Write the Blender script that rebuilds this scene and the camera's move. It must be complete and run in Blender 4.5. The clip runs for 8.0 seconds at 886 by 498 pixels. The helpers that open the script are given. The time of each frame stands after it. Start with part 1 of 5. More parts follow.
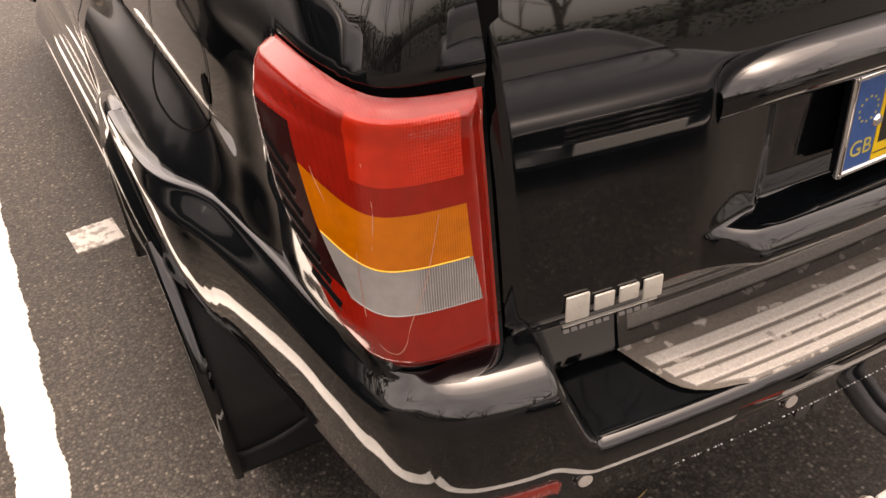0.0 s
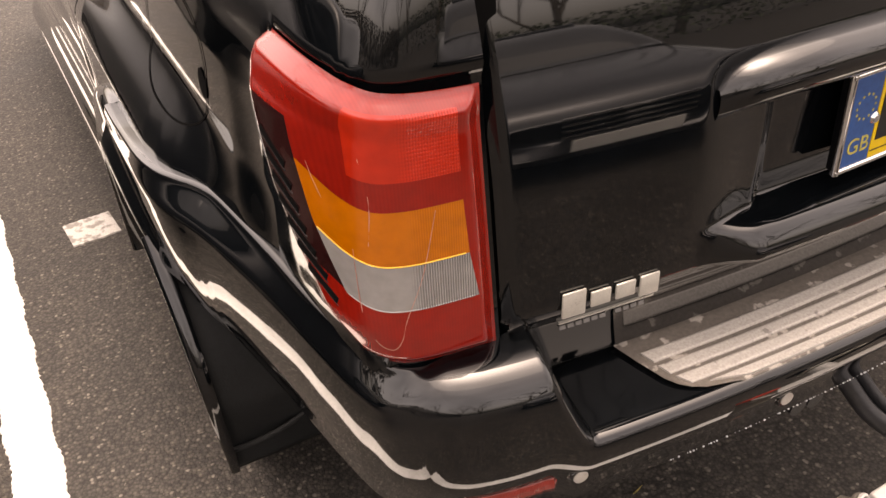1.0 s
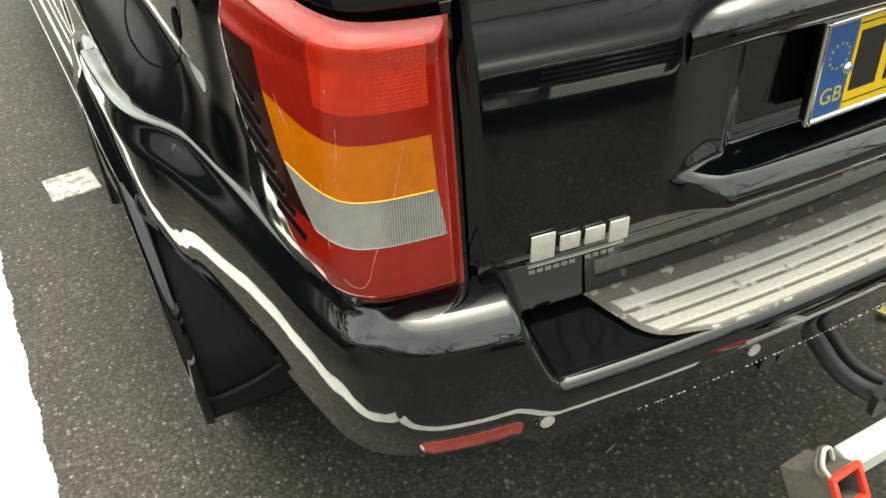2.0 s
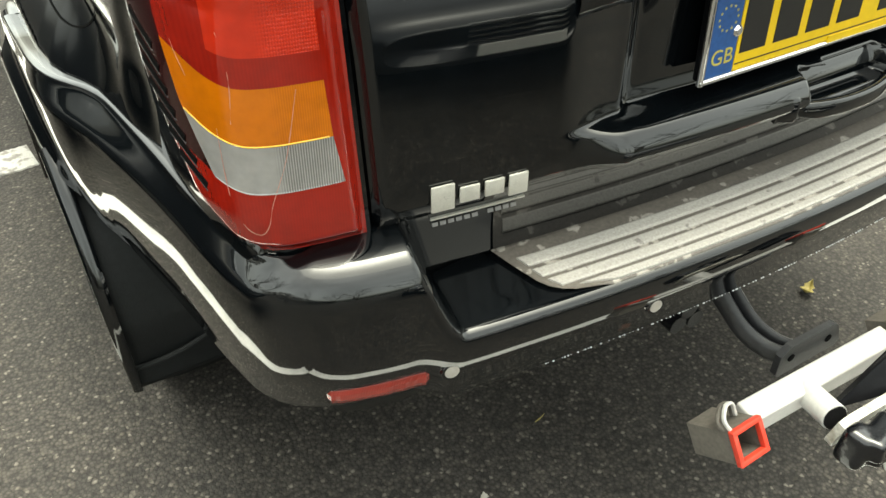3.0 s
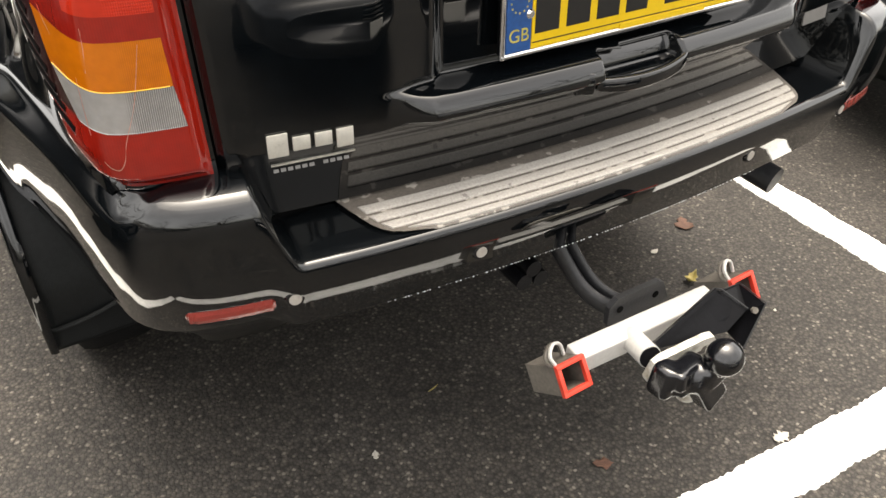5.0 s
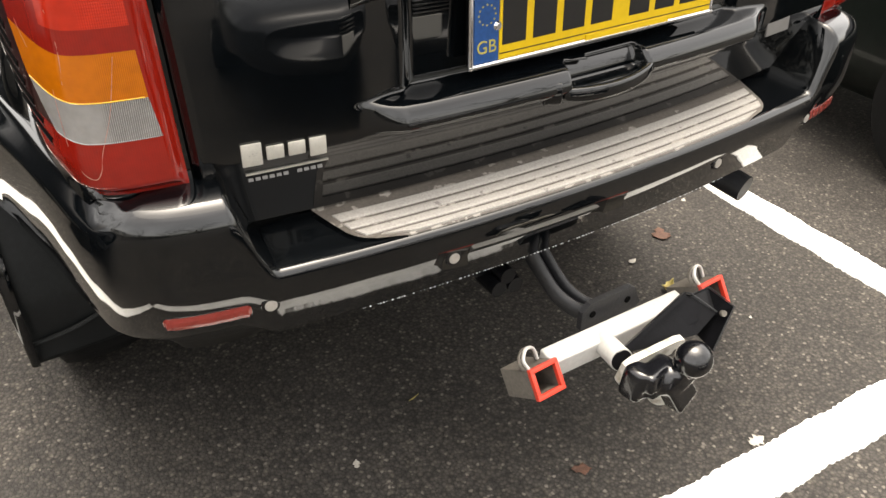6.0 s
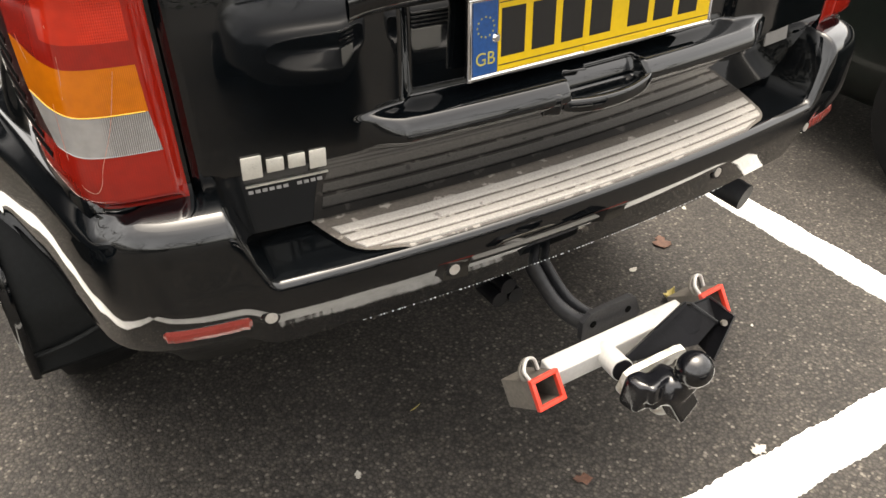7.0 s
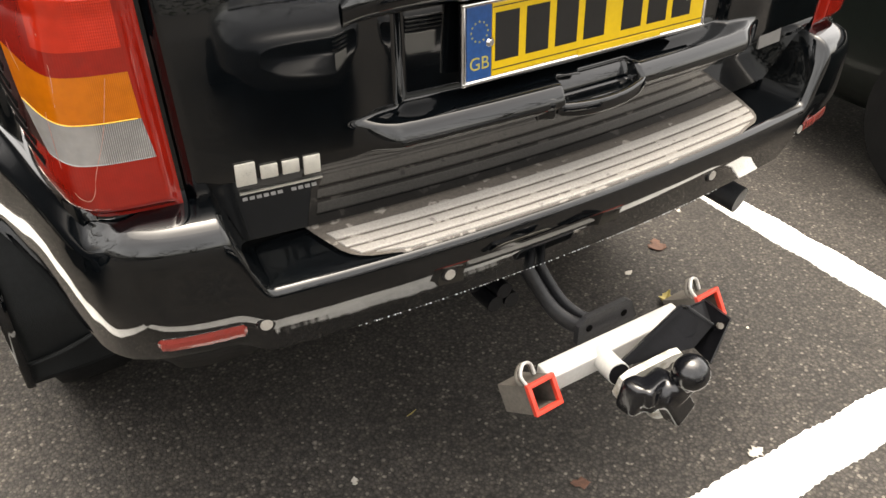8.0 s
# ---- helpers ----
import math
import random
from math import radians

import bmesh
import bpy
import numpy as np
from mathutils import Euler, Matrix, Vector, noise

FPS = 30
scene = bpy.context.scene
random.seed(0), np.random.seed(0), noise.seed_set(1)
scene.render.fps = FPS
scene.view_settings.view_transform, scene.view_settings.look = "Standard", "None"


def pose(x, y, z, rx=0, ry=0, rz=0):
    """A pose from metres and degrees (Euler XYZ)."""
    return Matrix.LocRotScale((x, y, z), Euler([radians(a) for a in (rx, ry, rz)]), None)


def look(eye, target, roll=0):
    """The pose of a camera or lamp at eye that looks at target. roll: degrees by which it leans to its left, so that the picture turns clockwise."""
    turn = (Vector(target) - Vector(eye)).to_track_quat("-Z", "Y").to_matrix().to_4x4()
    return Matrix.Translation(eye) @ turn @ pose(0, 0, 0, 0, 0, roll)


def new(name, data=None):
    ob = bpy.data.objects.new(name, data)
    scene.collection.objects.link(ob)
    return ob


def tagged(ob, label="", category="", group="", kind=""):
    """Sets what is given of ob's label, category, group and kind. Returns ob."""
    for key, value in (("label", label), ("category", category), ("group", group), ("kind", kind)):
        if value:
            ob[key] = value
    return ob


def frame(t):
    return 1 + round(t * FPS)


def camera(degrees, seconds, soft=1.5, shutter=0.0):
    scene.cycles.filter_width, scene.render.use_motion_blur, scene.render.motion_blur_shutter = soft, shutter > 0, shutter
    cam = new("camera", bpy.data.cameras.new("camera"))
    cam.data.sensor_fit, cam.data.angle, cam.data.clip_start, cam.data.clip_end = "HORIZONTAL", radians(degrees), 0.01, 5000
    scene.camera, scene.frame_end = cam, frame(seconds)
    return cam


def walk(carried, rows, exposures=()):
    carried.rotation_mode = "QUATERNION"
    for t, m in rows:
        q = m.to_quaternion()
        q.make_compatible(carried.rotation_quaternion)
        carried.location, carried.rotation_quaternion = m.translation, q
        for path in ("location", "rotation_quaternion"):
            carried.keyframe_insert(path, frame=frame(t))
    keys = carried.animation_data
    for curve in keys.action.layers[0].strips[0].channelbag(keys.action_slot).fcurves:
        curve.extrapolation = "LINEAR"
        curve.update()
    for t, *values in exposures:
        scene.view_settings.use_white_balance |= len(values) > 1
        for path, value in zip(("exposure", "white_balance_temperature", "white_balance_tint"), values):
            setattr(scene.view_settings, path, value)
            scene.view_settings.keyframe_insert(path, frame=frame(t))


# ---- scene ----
# camera: seconds, x, y, z, yaw, pitch, roll
cam = camera(55.66, 8.0)
ROWS = [
    (0.0, -1.0604, -0.5424, 1.6199, -26.582, -36.522, -3.789),
    (0.5, -1.0601, -0.5428, 1.6219, -26.449, -36.752, -3.630),
    (1.0, -1.0588, -0.5415, 1.6206, -26.771, -36.901, -3.413),
    (1.2, -1.0579, -0.5395, 1.6196, -26.857, -37.109, -3.350),
    (2.3, -1.0432, -0.5913, 1.5821, -28.457, -39.038, -0.900),
    (2.5, -1.0341, -0.6079, 1.5787, -29.504, -38.958, -0.669),
    (3.0, -1.0186, -0.6487, 1.5672, -31.053, -39.133, 0.564),
    (3.5, -1.0138, -0.6855, 1.5673, -30.627, -38.768, 0.163),
    (4.0, -1.0312, -0.7551, 1.5741, -34.147, -39.129, 0.746),
    (4.5, -1.0023, -0.8511, 1.5847, -33.913, -37.708, 0.978),
    (5.0, -0.9640, -0.9559, 1.5890, -32.622, -36.672, 1.696),
    (6.5, -0.9607, -1.0015, 1.5958, -33.847, -35.031, 1.557),
    (7.0, -0.9584, -0.9996, 1.5987, -33.386, -34.916, 1.242),
    (7.5, -0.9574, -0.9977, 1.5988, -33.741, -34.799, 1.181),
    (8.0, -0.9564, -0.9959, 1.5983, -33.788, -34.643, 1.047),
]


def eye_pose(x, y, z, yaw, pitch, roll):
    return pose(x, y, z, 90 + pitch, 0, yaw) @ pose(0, 0, 0, 0, 0, roll)


walk(cam, [(r[0], eye_pose(*r[1:])) for r in ROWS],
     [(0.0, 0.54, 8600, 24), (1.2, 0.54, 8600, 24), (2.2, 0.86, 7300, -6), (3.2, 0.84, 7300, -2), (4.3, 0.78, 7400, 9), (8.0, 0.80, 7500, 10)])

# ---- light ----
SUN_EL, SUN_ROT = 78.0, 26.0
world = bpy.data.worlds.new("overcast_sky")
scene.world = world
world.use_nodes = True
wn = world.node_tree
wn.nodes.clear()
sky = wn.nodes.new("ShaderNodeTexSky")
sky.sky_type = "NISHITA"
sky.sun_disc = False
sky.sun_elevation, sky.sun_rotation = radians(SUN_EL), radians(SUN_ROT)
sky.air_density, sky.dust_density, sky.ozone_density = 1.0, 6.0, 1.0
grey = wn.nodes.new("ShaderNodeHueSaturation")
grey.inputs["Saturation"].default_value = 0.28
bg = wn.nodes.new("ShaderNodeBackground")
bg.inputs["Strength"].default_value = 0.18
wo = wn.nodes.new("ShaderNodeOutputWorld")
# a broken cloud layer: a little brighter low down than overhead
wc = wn.nodes.new("ShaderNodeTexCoord")
ws = wn.nodes.new("ShaderNodeSeparateXYZ")
wr = wn.nodes.new("ShaderNodeMapRange")
wr.inputs["From Min"].default_value, wr.inputs["From Max"].default_value = 0.0, 1.0
wr.inputs["To Min"].default_value, wr.inputs["To Max"].default_value = 2.9, 2.3
wcl = wn.nodes.new("ShaderNodeTexNoise")
wcl.inputs["Scale"].default_value, wcl.inputs["Detail"].default_value = 2.5, 5
wcm = wn.nodes.new("ShaderNodeMapRange")
wcm.inputs["From Min"].default_value, wcm.inputs["From Max"].default_value = 0.3, 0.7
wcm.inputs["To Min"].default_value, wcm.inputs["To Max"].default_value = 0.8, 1.2
wk = wn.nodes.new("ShaderNodeMath")
wk.operation = "MULTIPLY"
wv = wn.nodes.new("ShaderNodeVectorMath")
wv.operation = "SCALE"
wn.links.new(wc.outputs["Generated"], ws.inputs[0])
wn.links.new(wc.outputs["Generated"], wcl.inputs["Vector"])
wn.links.new(ws.outputs["Z"], wr.inputs[0])
wn.links.new(wcl.outputs[0], wcm.inputs[0])
wn.links.new(wr.outputs[0], wk.inputs[0])
wn.links.new(wcm.outputs[0], wk.inputs[1])
wn.links.new(sky.outputs[0], grey.inputs["Color"])
wn.links.new(grey.outputs[0], wv.inputs[0])
wn.links.new(wk.outputs[0], wv.inputs["Scale"])
wn.links.new(wv.outputs[0], bg.inputs["Color"])
wn.links.new(bg.outputs[0], wo.inputs[0])

sun = new("sun", bpy.data.lights.new("sun", "SUN"))
sun.data.energy, sun.data.angle, sun.data.color = 0.95, radians(75), (1.0, 0.96, 0.9)
sun.matrix_world = look((0.8, 1.6, 8.4), (0, 0, 0))


# ---- materials ----
def material(name, color, rough=0.5, metal=0.0, coat=0.0, noise_scale=0, amount=0.0, bump=0.0, bump_scale=200, rough_var=0.0, spec=0.5):
    """A surface with two scales of colour variation, fine relief and uneven gloss."""
    m = bpy.data.materials.new(name)
    m.use_nodes = True
    t = m.node_tree
    b = t.nodes["Principled BSDF"]
    b.inputs["Base Color"].default_value = (*color, 1)
    b.inputs["Roughness"].default_value = rough
    b.inputs["Metallic"].default_value = metal
    b.inputs["Coat Weight"].default_value = coat
    b.inputs["Coat Roughness"].default_value = 0.03
    b.inputs["Specular IOR Level"].default_value = spec
    co = t.nodes.new("ShaderNodeTexCoord")
    if noise_scale:
        n1 = t.nodes.new("ShaderNodeTexNoise")
        n1.inputs["Scale"].default_value, n1.inputs["Detail"].default_value = noise_scale, 6
        n2 = t.nodes.new("ShaderNodeTexNoise")
        n2.inputs["Scale"].default_value, n2.inputs["Detail"].default_value = noise_scale * 9, 4
        t.links.new(co.outputs["Object"], n1.inputs["Vector"])
        t.links.new(co.outputs["Object"], n2.inputs["Vector"])
        add = t.nodes.new("ShaderNodeMath")
        add.operation = "ADD"
        t.links.new(n1.outputs[0], add.inputs[0])
        t.links.new(n2.outputs[0], add.inputs[1])
        ramp = t.nodes.new("ShaderNodeMapRange")
        ramp.inputs["From Min"].default_value, ramp.inputs["From Max"].default_value = 0.7, 1.3
        ramp.inputs["To Min"].default_value, ramp.inputs["To Max"].default_value = 1 - amount, 1 + amount
        t.links.new(add.outputs[0], ramp.inputs[0])
        mul = t.nodes.new("ShaderNodeVectorMath")
        mul.operation = "SCALE"
        mul.inputs[0].default_value = color
        t.links.new(ramp.outputs[0], mul.inputs["Scale"])
        t.links.new(mul.outputs[0], b.inputs["Base Color"])
        if rough_var:
            rr = t.nodes.new("ShaderNodeMapRange")
            rr.inputs["From Min"].default_value, rr.inputs["From Max"].default_value = 0.7, 1.3
            rr.inputs["To Min"].default_value, rr.inputs["To Max"].default_value = max(0, rough - rough_var), rough + rough_var
            t.links.new(add.outputs[0], rr.inputs[0])
            t.links.new(rr.outputs[0], b.inputs["Roughness"])
    if bump:
        nb = t.nodes.new("ShaderNodeTexNoise")
        nb.inputs["Scale"].default_value, nb.inputs["Detail"].default_value = bump_scale, 5
        t.links.new(co.outputs["Object"], nb.inputs["Vector"])
        bp = t.nodes.new("ShaderNodeBump")
        bp.inputs["Strength"].default_value, bp.inputs["Distance"].default_value = 1.0, bump
        t.links.new(nb.outputs[0], bp.inputs["Height"])
        t.links.new(bp.outputs[0], b.inputs["Normal"])
    return m


def nodes_of(m):
    return m.node_tree, m.node_tree.nodes["Principled BSDF"]


def asphalt_material():
    m = material("asphalt", (0.05, 0.048, 0.045), 0.62, spec=0.24)
    t, b = nodes_of(m)
    co = t.nodes.new("ShaderNodeTexCoord")

    def vor(scale, feature="F1"):
        v = t.nodes.new("ShaderNodeTexVoronoi")
        v.inputs["Scale"].default_value = scale
        v.feature = feature
        t.links.new(co.outputs["Object"], v.inputs["Vector"])
        return v

    stones, fine = vor(120), vor(260)
    big = t.nodes.new("ShaderNodeTexNoise")
    big.inputs["Scale"].default_value, big.inputs["Detail"].default_value = 2.2, 8
    t.links.new(co.outputs["Object"], big.inputs["Vector"])
    # each stone has its own shade
    sep = t.nodes.new("ShaderNodeSeparateColor")
    t.links.new(stones.outputs["Color"], sep.inputs[0])
    ramp = t.nodes.new("ShaderNodeValToRGB")
    ramp.color_ramp.elements[0].position, ramp.color_ramp.elements[0].color = 0.0, (0.030, 0.0277, 0.0252, 1)
    ramp.color_ramp.elements[1].position, ramp.color_ramp.elements[1].color = 1.0, (0.15, 0.136, 0.118, 1)
    e = ramp.color_ramp.elements.new(0.62)
    e.color = (0.0475, 0.0430, 0.0385, 1)
    e = ramp.color_ramp.elements.new(0.94)
    e.color = (0.070, 0.062, 0.053, 1)
    t.links.new(sep.outputs[0], ramp.inputs[0])
    edge = t.nodes.new("ShaderNodeMapRange")
    edge.inputs["From Min"].default_value, edge.inputs["From Max"].default_value = 0.25, 0.75
    edge.inputs["To Min"].default_value, edge.inputs["To Max"].default_value = 1.0, 0.5
    t.links.new(stones.outputs["Distance"], edge.inputs[0])
    wear = t.nodes.new("ShaderNodeMapRange")
    wear.inputs["From Min"].default_value, wear.inputs["From Max"].default_value = 0.3, 0.7
    wear.inputs["To Min"].default_value, wear.inputs["To Max"].default_value = 0.75, 1.3
    t.links.new(big.outputs[0], wear.inputs[0])
    k = t.nodes.new("ShaderNodeMath")
    k.operation = "MULTIPLY"
    t.links.new(edge.outputs[0], k.inputs[0])
    t.links.new(wear.outputs[0], k.inputs[1])
    mul = t.nodes.new("ShaderNodeVectorMath")
    mul.operation = "SCALE"
    t.links.new(ramp.outputs[0], mul.inputs[0])
    t.links.new(k.outputs[0], mul.inputs["Scale"])
    t.links.new(mul.outputs[0], b.inputs["Base Color"])
    h = t.nodes.new("ShaderNodeMath")
    h.operation = "MULTIPLY_ADD"
    h.inputs[1].default_value = 0.4
    t.links.new(fine.outputs["Distance"], h.inputs[0])
    t.links.new(stones.outputs["Distance"], h.inputs[2])
    bp = t.nodes.new("ShaderNodeBump")
    bp.invert = True
    bp.inputs["Strength"].default_value, bp.inputs["Distance"].default_value = 0.8, 0.0020
    t.links.new(h.outputs[0], bp.inputs["Height"])
    t.links.new(bp.outputs[0], b.inputs["Normal"])
    rr = t.nodes.new("ShaderNodeMapRange")
    rr.inputs["To Min"].default_value, rr.inputs["To Max"].default_value = 0.5, 0.85
    t.links.new(big.outputs[0], rr.inputs[0])
    t.links.new(rr.outputs[0], b.inputs["Roughness"])
    return m


def ribbed(name, color, rough, scale, depth, axis="X", trans=0.0, second=0.0, low=0.7, rear=0.0):
    """Moulded lamp plastic with fine ribs, whose grooves are shaded in the colour."""
    m = material(name, color, rough, coat=0.8, noise_scale=7, amount=0.12)
    t, b = nodes_of(m)
    co = t.nodes.new("ShaderNodeTexCoord")
    w = t.nodes.new("ShaderNodeTexWave")
    w.bands_direction = axis
    w.inputs["Scale"].default_value = scale
    t.links.new(co.outputs["Object"], w.inputs["Vector"])
    src = w.outputs["Fac"]
    if second:
        w2 = t.nodes.new("ShaderNodeTexWave")
        w2.bands_direction = "Z"
        w2.inputs["Scale"].default_value = second
        t.links.new(co.outputs["Object"], w2.inputs["Vector"])
        mm = t.nodes.new("ShaderNodeMath")
        t.links.new(src, mm.inputs[0])
        t.links.new(w2.outputs["Fac"], mm.inputs[1])
        src = mm.outputs[0]
    # ribs run over the rear part only; round the corner the plastic is smooth
    if rear:
        sx = t.nodes.new("ShaderNodeSeparateXYZ")
        t.links.new(co.outputs["Object"], sx.inputs[0])
        ab = t.nodes.new("ShaderNodeMath")
        ab.operation = "ABSOLUTE"
        t.links.new(sx.outputs["X"], ab.inputs[0])
        mk = t.nodes.new("ShaderNodeMapRange")
        mk.inputs["From Min"].default_value, mk.inputs["From Max"].default_value = rear, rear + 0.012
        mk.inputs["To Min"].default_value, mk.inputs["To Max"].default_value = 0.0, 1.0
        t.links.new(ab.outputs[0], mk.inputs[0])
        lr = t.nodes.new("ShaderNodeMix")
        lr.inputs["B"].default_value = 0.75
        t.links.new(mk.outputs[0], lr.inputs["Factor"])
        t.links.new(src, lr.inputs["A"])
        src = lr.outputs["Result"]
    bp = t.nodes.new("ShaderNodeBump")
    bp.inputs["Strength"].default_value, bp.inputs["Distance"].default_value = 1.0, depth
    t.links.new(src, bp.inputs["Height"])
    t.links.new(bp.outputs[0], b.inputs["Normal"])
    # shade between the ribs is put into the colour: low parts of the wave darken
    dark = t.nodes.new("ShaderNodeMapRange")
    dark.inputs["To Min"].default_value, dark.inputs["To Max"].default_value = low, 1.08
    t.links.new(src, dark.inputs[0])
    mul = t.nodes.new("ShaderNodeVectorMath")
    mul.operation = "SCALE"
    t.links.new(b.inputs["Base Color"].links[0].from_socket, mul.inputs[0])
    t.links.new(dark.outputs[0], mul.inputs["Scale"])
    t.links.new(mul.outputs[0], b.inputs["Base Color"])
    b.inputs["Subsurface Weight"].default_value = trans
    b.inputs["Subsurface Radius"].default_value = (0.02, 0.01, 0.005)
    b.inputs["Subsurface Scale"].default_value = 0.5
    return m


ASPHALT = asphalt_material()
LINE = material("road_paint", (0.70, 0.70, 0.68), 0.6, noise_scale=9, amount=0.16, bump=0.002, bump_scale=160)
PAINT = material("black_car_paint", (0.0018, 0.0024, 0.0030), 0.05, coat=1.0, noise_scale=6, amount=0.3, rough_var=0.03, spec=0.06)
nodes_of(PAINT)[1].inputs["Coat IOR"].default_value = 1.58
VALANCE = material("dull_black_plastic", (0.005, 0.0048, 0.0046), 0.5, noise_scale=12, amount=0.3, bump=0.0006, bump_scale=400, spec=0.2)
RUBBER = material("black_rubber", (0.0065, 0.0075, 0.008), 0.5, noise_scale=10, amount=0.3, bump=0.0004, bump_scale=300, spec=0.2)


def patchy(name, color, patch, rough, scale, low, high):
    """Worn plastic with pale or dark blotches of their own shape."""
    m = material(name, color, rough, bump=0.0004, bump_scale=300)
    t, b = nodes_of(m)
    co = t.nodes.new("ShaderNodeTexCoord")
    n = t.nodes.new("ShaderNodeTexNoise")
    n.inputs["Scale"].default_value, n.inputs["Detail"].default_value = scale, 5
    t.links.new(co.outputs["Object"], n.inputs["Vector"])
    fine = t.nodes.new("ShaderNodeTexNoise")
    fine.inputs["Scale"].default_value, fine.inputs["Detail"].default_value = scale * 7, 4
    t.links.new(co.outputs["Object"], fine.inputs["Vector"])
    edge = t.nodes.new("ShaderNodeMapRange")
    edge.inputs["From Min"].default_value, edge.inputs["From Max"].default_value = low, high
    t.links.new(n.outputs[0], edge.inputs[0])
    mix = t.nodes.new("ShaderNodeMix")
    mix.data_type = "RGBA"
    mix.inputs["A"].default_value, mix.inputs["B"].default_value = (*color, 1), (*patch, 1)
    t.links.new(edge.outputs[0], mix.inputs["Factor"])
    var = t.nodes.new("ShaderNodeMapRange")
    var.inputs["From Min"].default_value, var.inputs["From Max"].default_value = 0.3, 0.7
    var.inputs["To Min"].default_value, var.inputs["To Max"].default_value = 0.82, 1.18
    t.links.new(fine.outputs[0], var.inputs[0])
    mul = t.nodes.new("ShaderNodeVectorMath")
    mul.operation = "SCALE"
    t.links.new(mix.outputs["Result"], mul.inputs[0])
    t.links.new(var.outputs[0], mul.inputs["Scale"])
    t.links.new(mul.outputs[0], b.inputs["Base Color"])
    return m


PAD = patchy("step_pad_plastic", (0.1185, 0.1045, 0.09061), (0.3485, 0.3206, 0.2858), 0.5, 26, 0.60, 0.63)
PAD_RIB = patchy("worn_step_pad_rib", (0.3694, 0.3485, 0.3206), (0.1952, 0.1812, 0.1673), 0.45, 40, 0.66, 0.70)
CHROME = material("chrome", (0.8, 0.8, 0.8), 0.06, metal=1.0, noise_scale=20, amount=0.06, rough_var=0.04)
BADGE = material("satin_metal_badge", (0.66, 0.64, 0.58), 0.32, metal=0.55, noise_scale=60, amount=0.1, rough_var=0.05)
BADGE_DIM = material("dull_badge_metal", (0.20, 0.195, 0.19), 0.4, metal=0.4, noise_scale=60, amount=0.1)
YELLOW = material("plate_yellow", (0.6515, 0.4242, 0.007576), 0.32, coat=0.3, noise_scale=10, amount=0.06)
BLUE = material("plate_blue", (0.010, 0.062, 0.21), 0.32, coat=0.3, noise_scale=18, amount=0.2)
INK = material("plate_black", (0.008, 0.0075, 0.007), 0.4, noise_scale=30, amount=0.2)
GOLD = material("plate_star_yellow", (0.4167, 0.3561, 0.07576), 0.4, noise_scale=30, amount=0.2)
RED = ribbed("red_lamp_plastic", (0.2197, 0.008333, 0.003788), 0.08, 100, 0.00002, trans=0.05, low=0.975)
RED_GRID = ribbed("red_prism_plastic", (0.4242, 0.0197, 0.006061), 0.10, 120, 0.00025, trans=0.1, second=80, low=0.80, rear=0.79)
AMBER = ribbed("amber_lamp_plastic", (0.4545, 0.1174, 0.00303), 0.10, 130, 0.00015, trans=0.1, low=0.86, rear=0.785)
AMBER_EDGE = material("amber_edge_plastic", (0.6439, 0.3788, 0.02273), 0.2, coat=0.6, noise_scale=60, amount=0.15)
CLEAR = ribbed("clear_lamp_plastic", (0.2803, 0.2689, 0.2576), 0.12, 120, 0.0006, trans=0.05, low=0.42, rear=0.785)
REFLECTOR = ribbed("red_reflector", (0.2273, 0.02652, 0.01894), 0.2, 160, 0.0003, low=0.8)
SMOKE = material("smoky_red_plastic", (0.022, 0.004, 0.004), 0.10, coat=0.8, noise_scale=12, amount=0.25)
SLOT = material("smoky_slot_plastic", (0.007, 0.003, 0.003), 0.22, coat=0.35, noise_scale=40, amount=0.3)
WATER = material("water_drop", (0.6, 0.62, 0.63), 0.05, coat=1.0)
SCRATCH = material("scuffed_plastic", (0.3939, 0.1667, 0.1212), 0.6, noise_scale=60, amount=0.3)
DARK = material("dark_gap", (0.004, 0.004, 0.004), 0.8, spec=0.02)
NECK = material("weathered_black_steel", (0.01364, 0.01402, 0.01591), 0.45, noise_scale=14, amount=0.35, bump=0.0005, bump_scale=160)
GLASS = material("tinted_glass", (0.006, 0.007, 0.008), 0.02, coat=1.0)
WHITE_STEEL = material("white_powder_coat", (0.4545, 0.447, 0.428), 0.32, noise_scale=14, amount=0.08, bump=0.0003, bump_scale=120)
BLACK_STEEL = material("black_powder_coat", (0.0035, 0.0036, 0.0045), 0.36, noise_scale=14, amount=0.35, bump=0.0003, bump_scale=200, spec=0.12)
DIRTY_WHITE = patchy("grimy_white_coat", (0.4697, 0.4545, 0.4091), (0.2576, 0.2348, 0.1894), 0.42, 30, 0.52, 0.68)
BLACK_GLOSS = material("glossy_black_plastic", (0.003, 0.0033, 0.0045), 0.2, coat=0.5, noise_scale=12, amount=0.3)
RED_CAP = material("red_plastic_cap", (0.5303, 0.04167, 0.02273), 0.4, noise_scale=25, amount=0.1)
GREY_STEEL = material("grimy_grey_steel", (0.1023, 0.09242, 0.07955), 0.55, noise_scale=14, amount=0.3, bump=0.0005, bump_scale=150)
ALLOY = material("alloy_wheel", (0.13, 0.125, 0.12), 0.45, metal=1.0, noise_scale=20, amount=0.15)
TYRE = material("tyre_rubber", (0.006, 0.006, 0.006), 0.8, noise_scale=20, amount=0.3, bump=0.001, bump_scale=150, spec=0.15)
SENSOR = material("sensor_face", (0.3182, 0.2955, 0.2652), 0.45, noise_scale=40, amount=0.15)


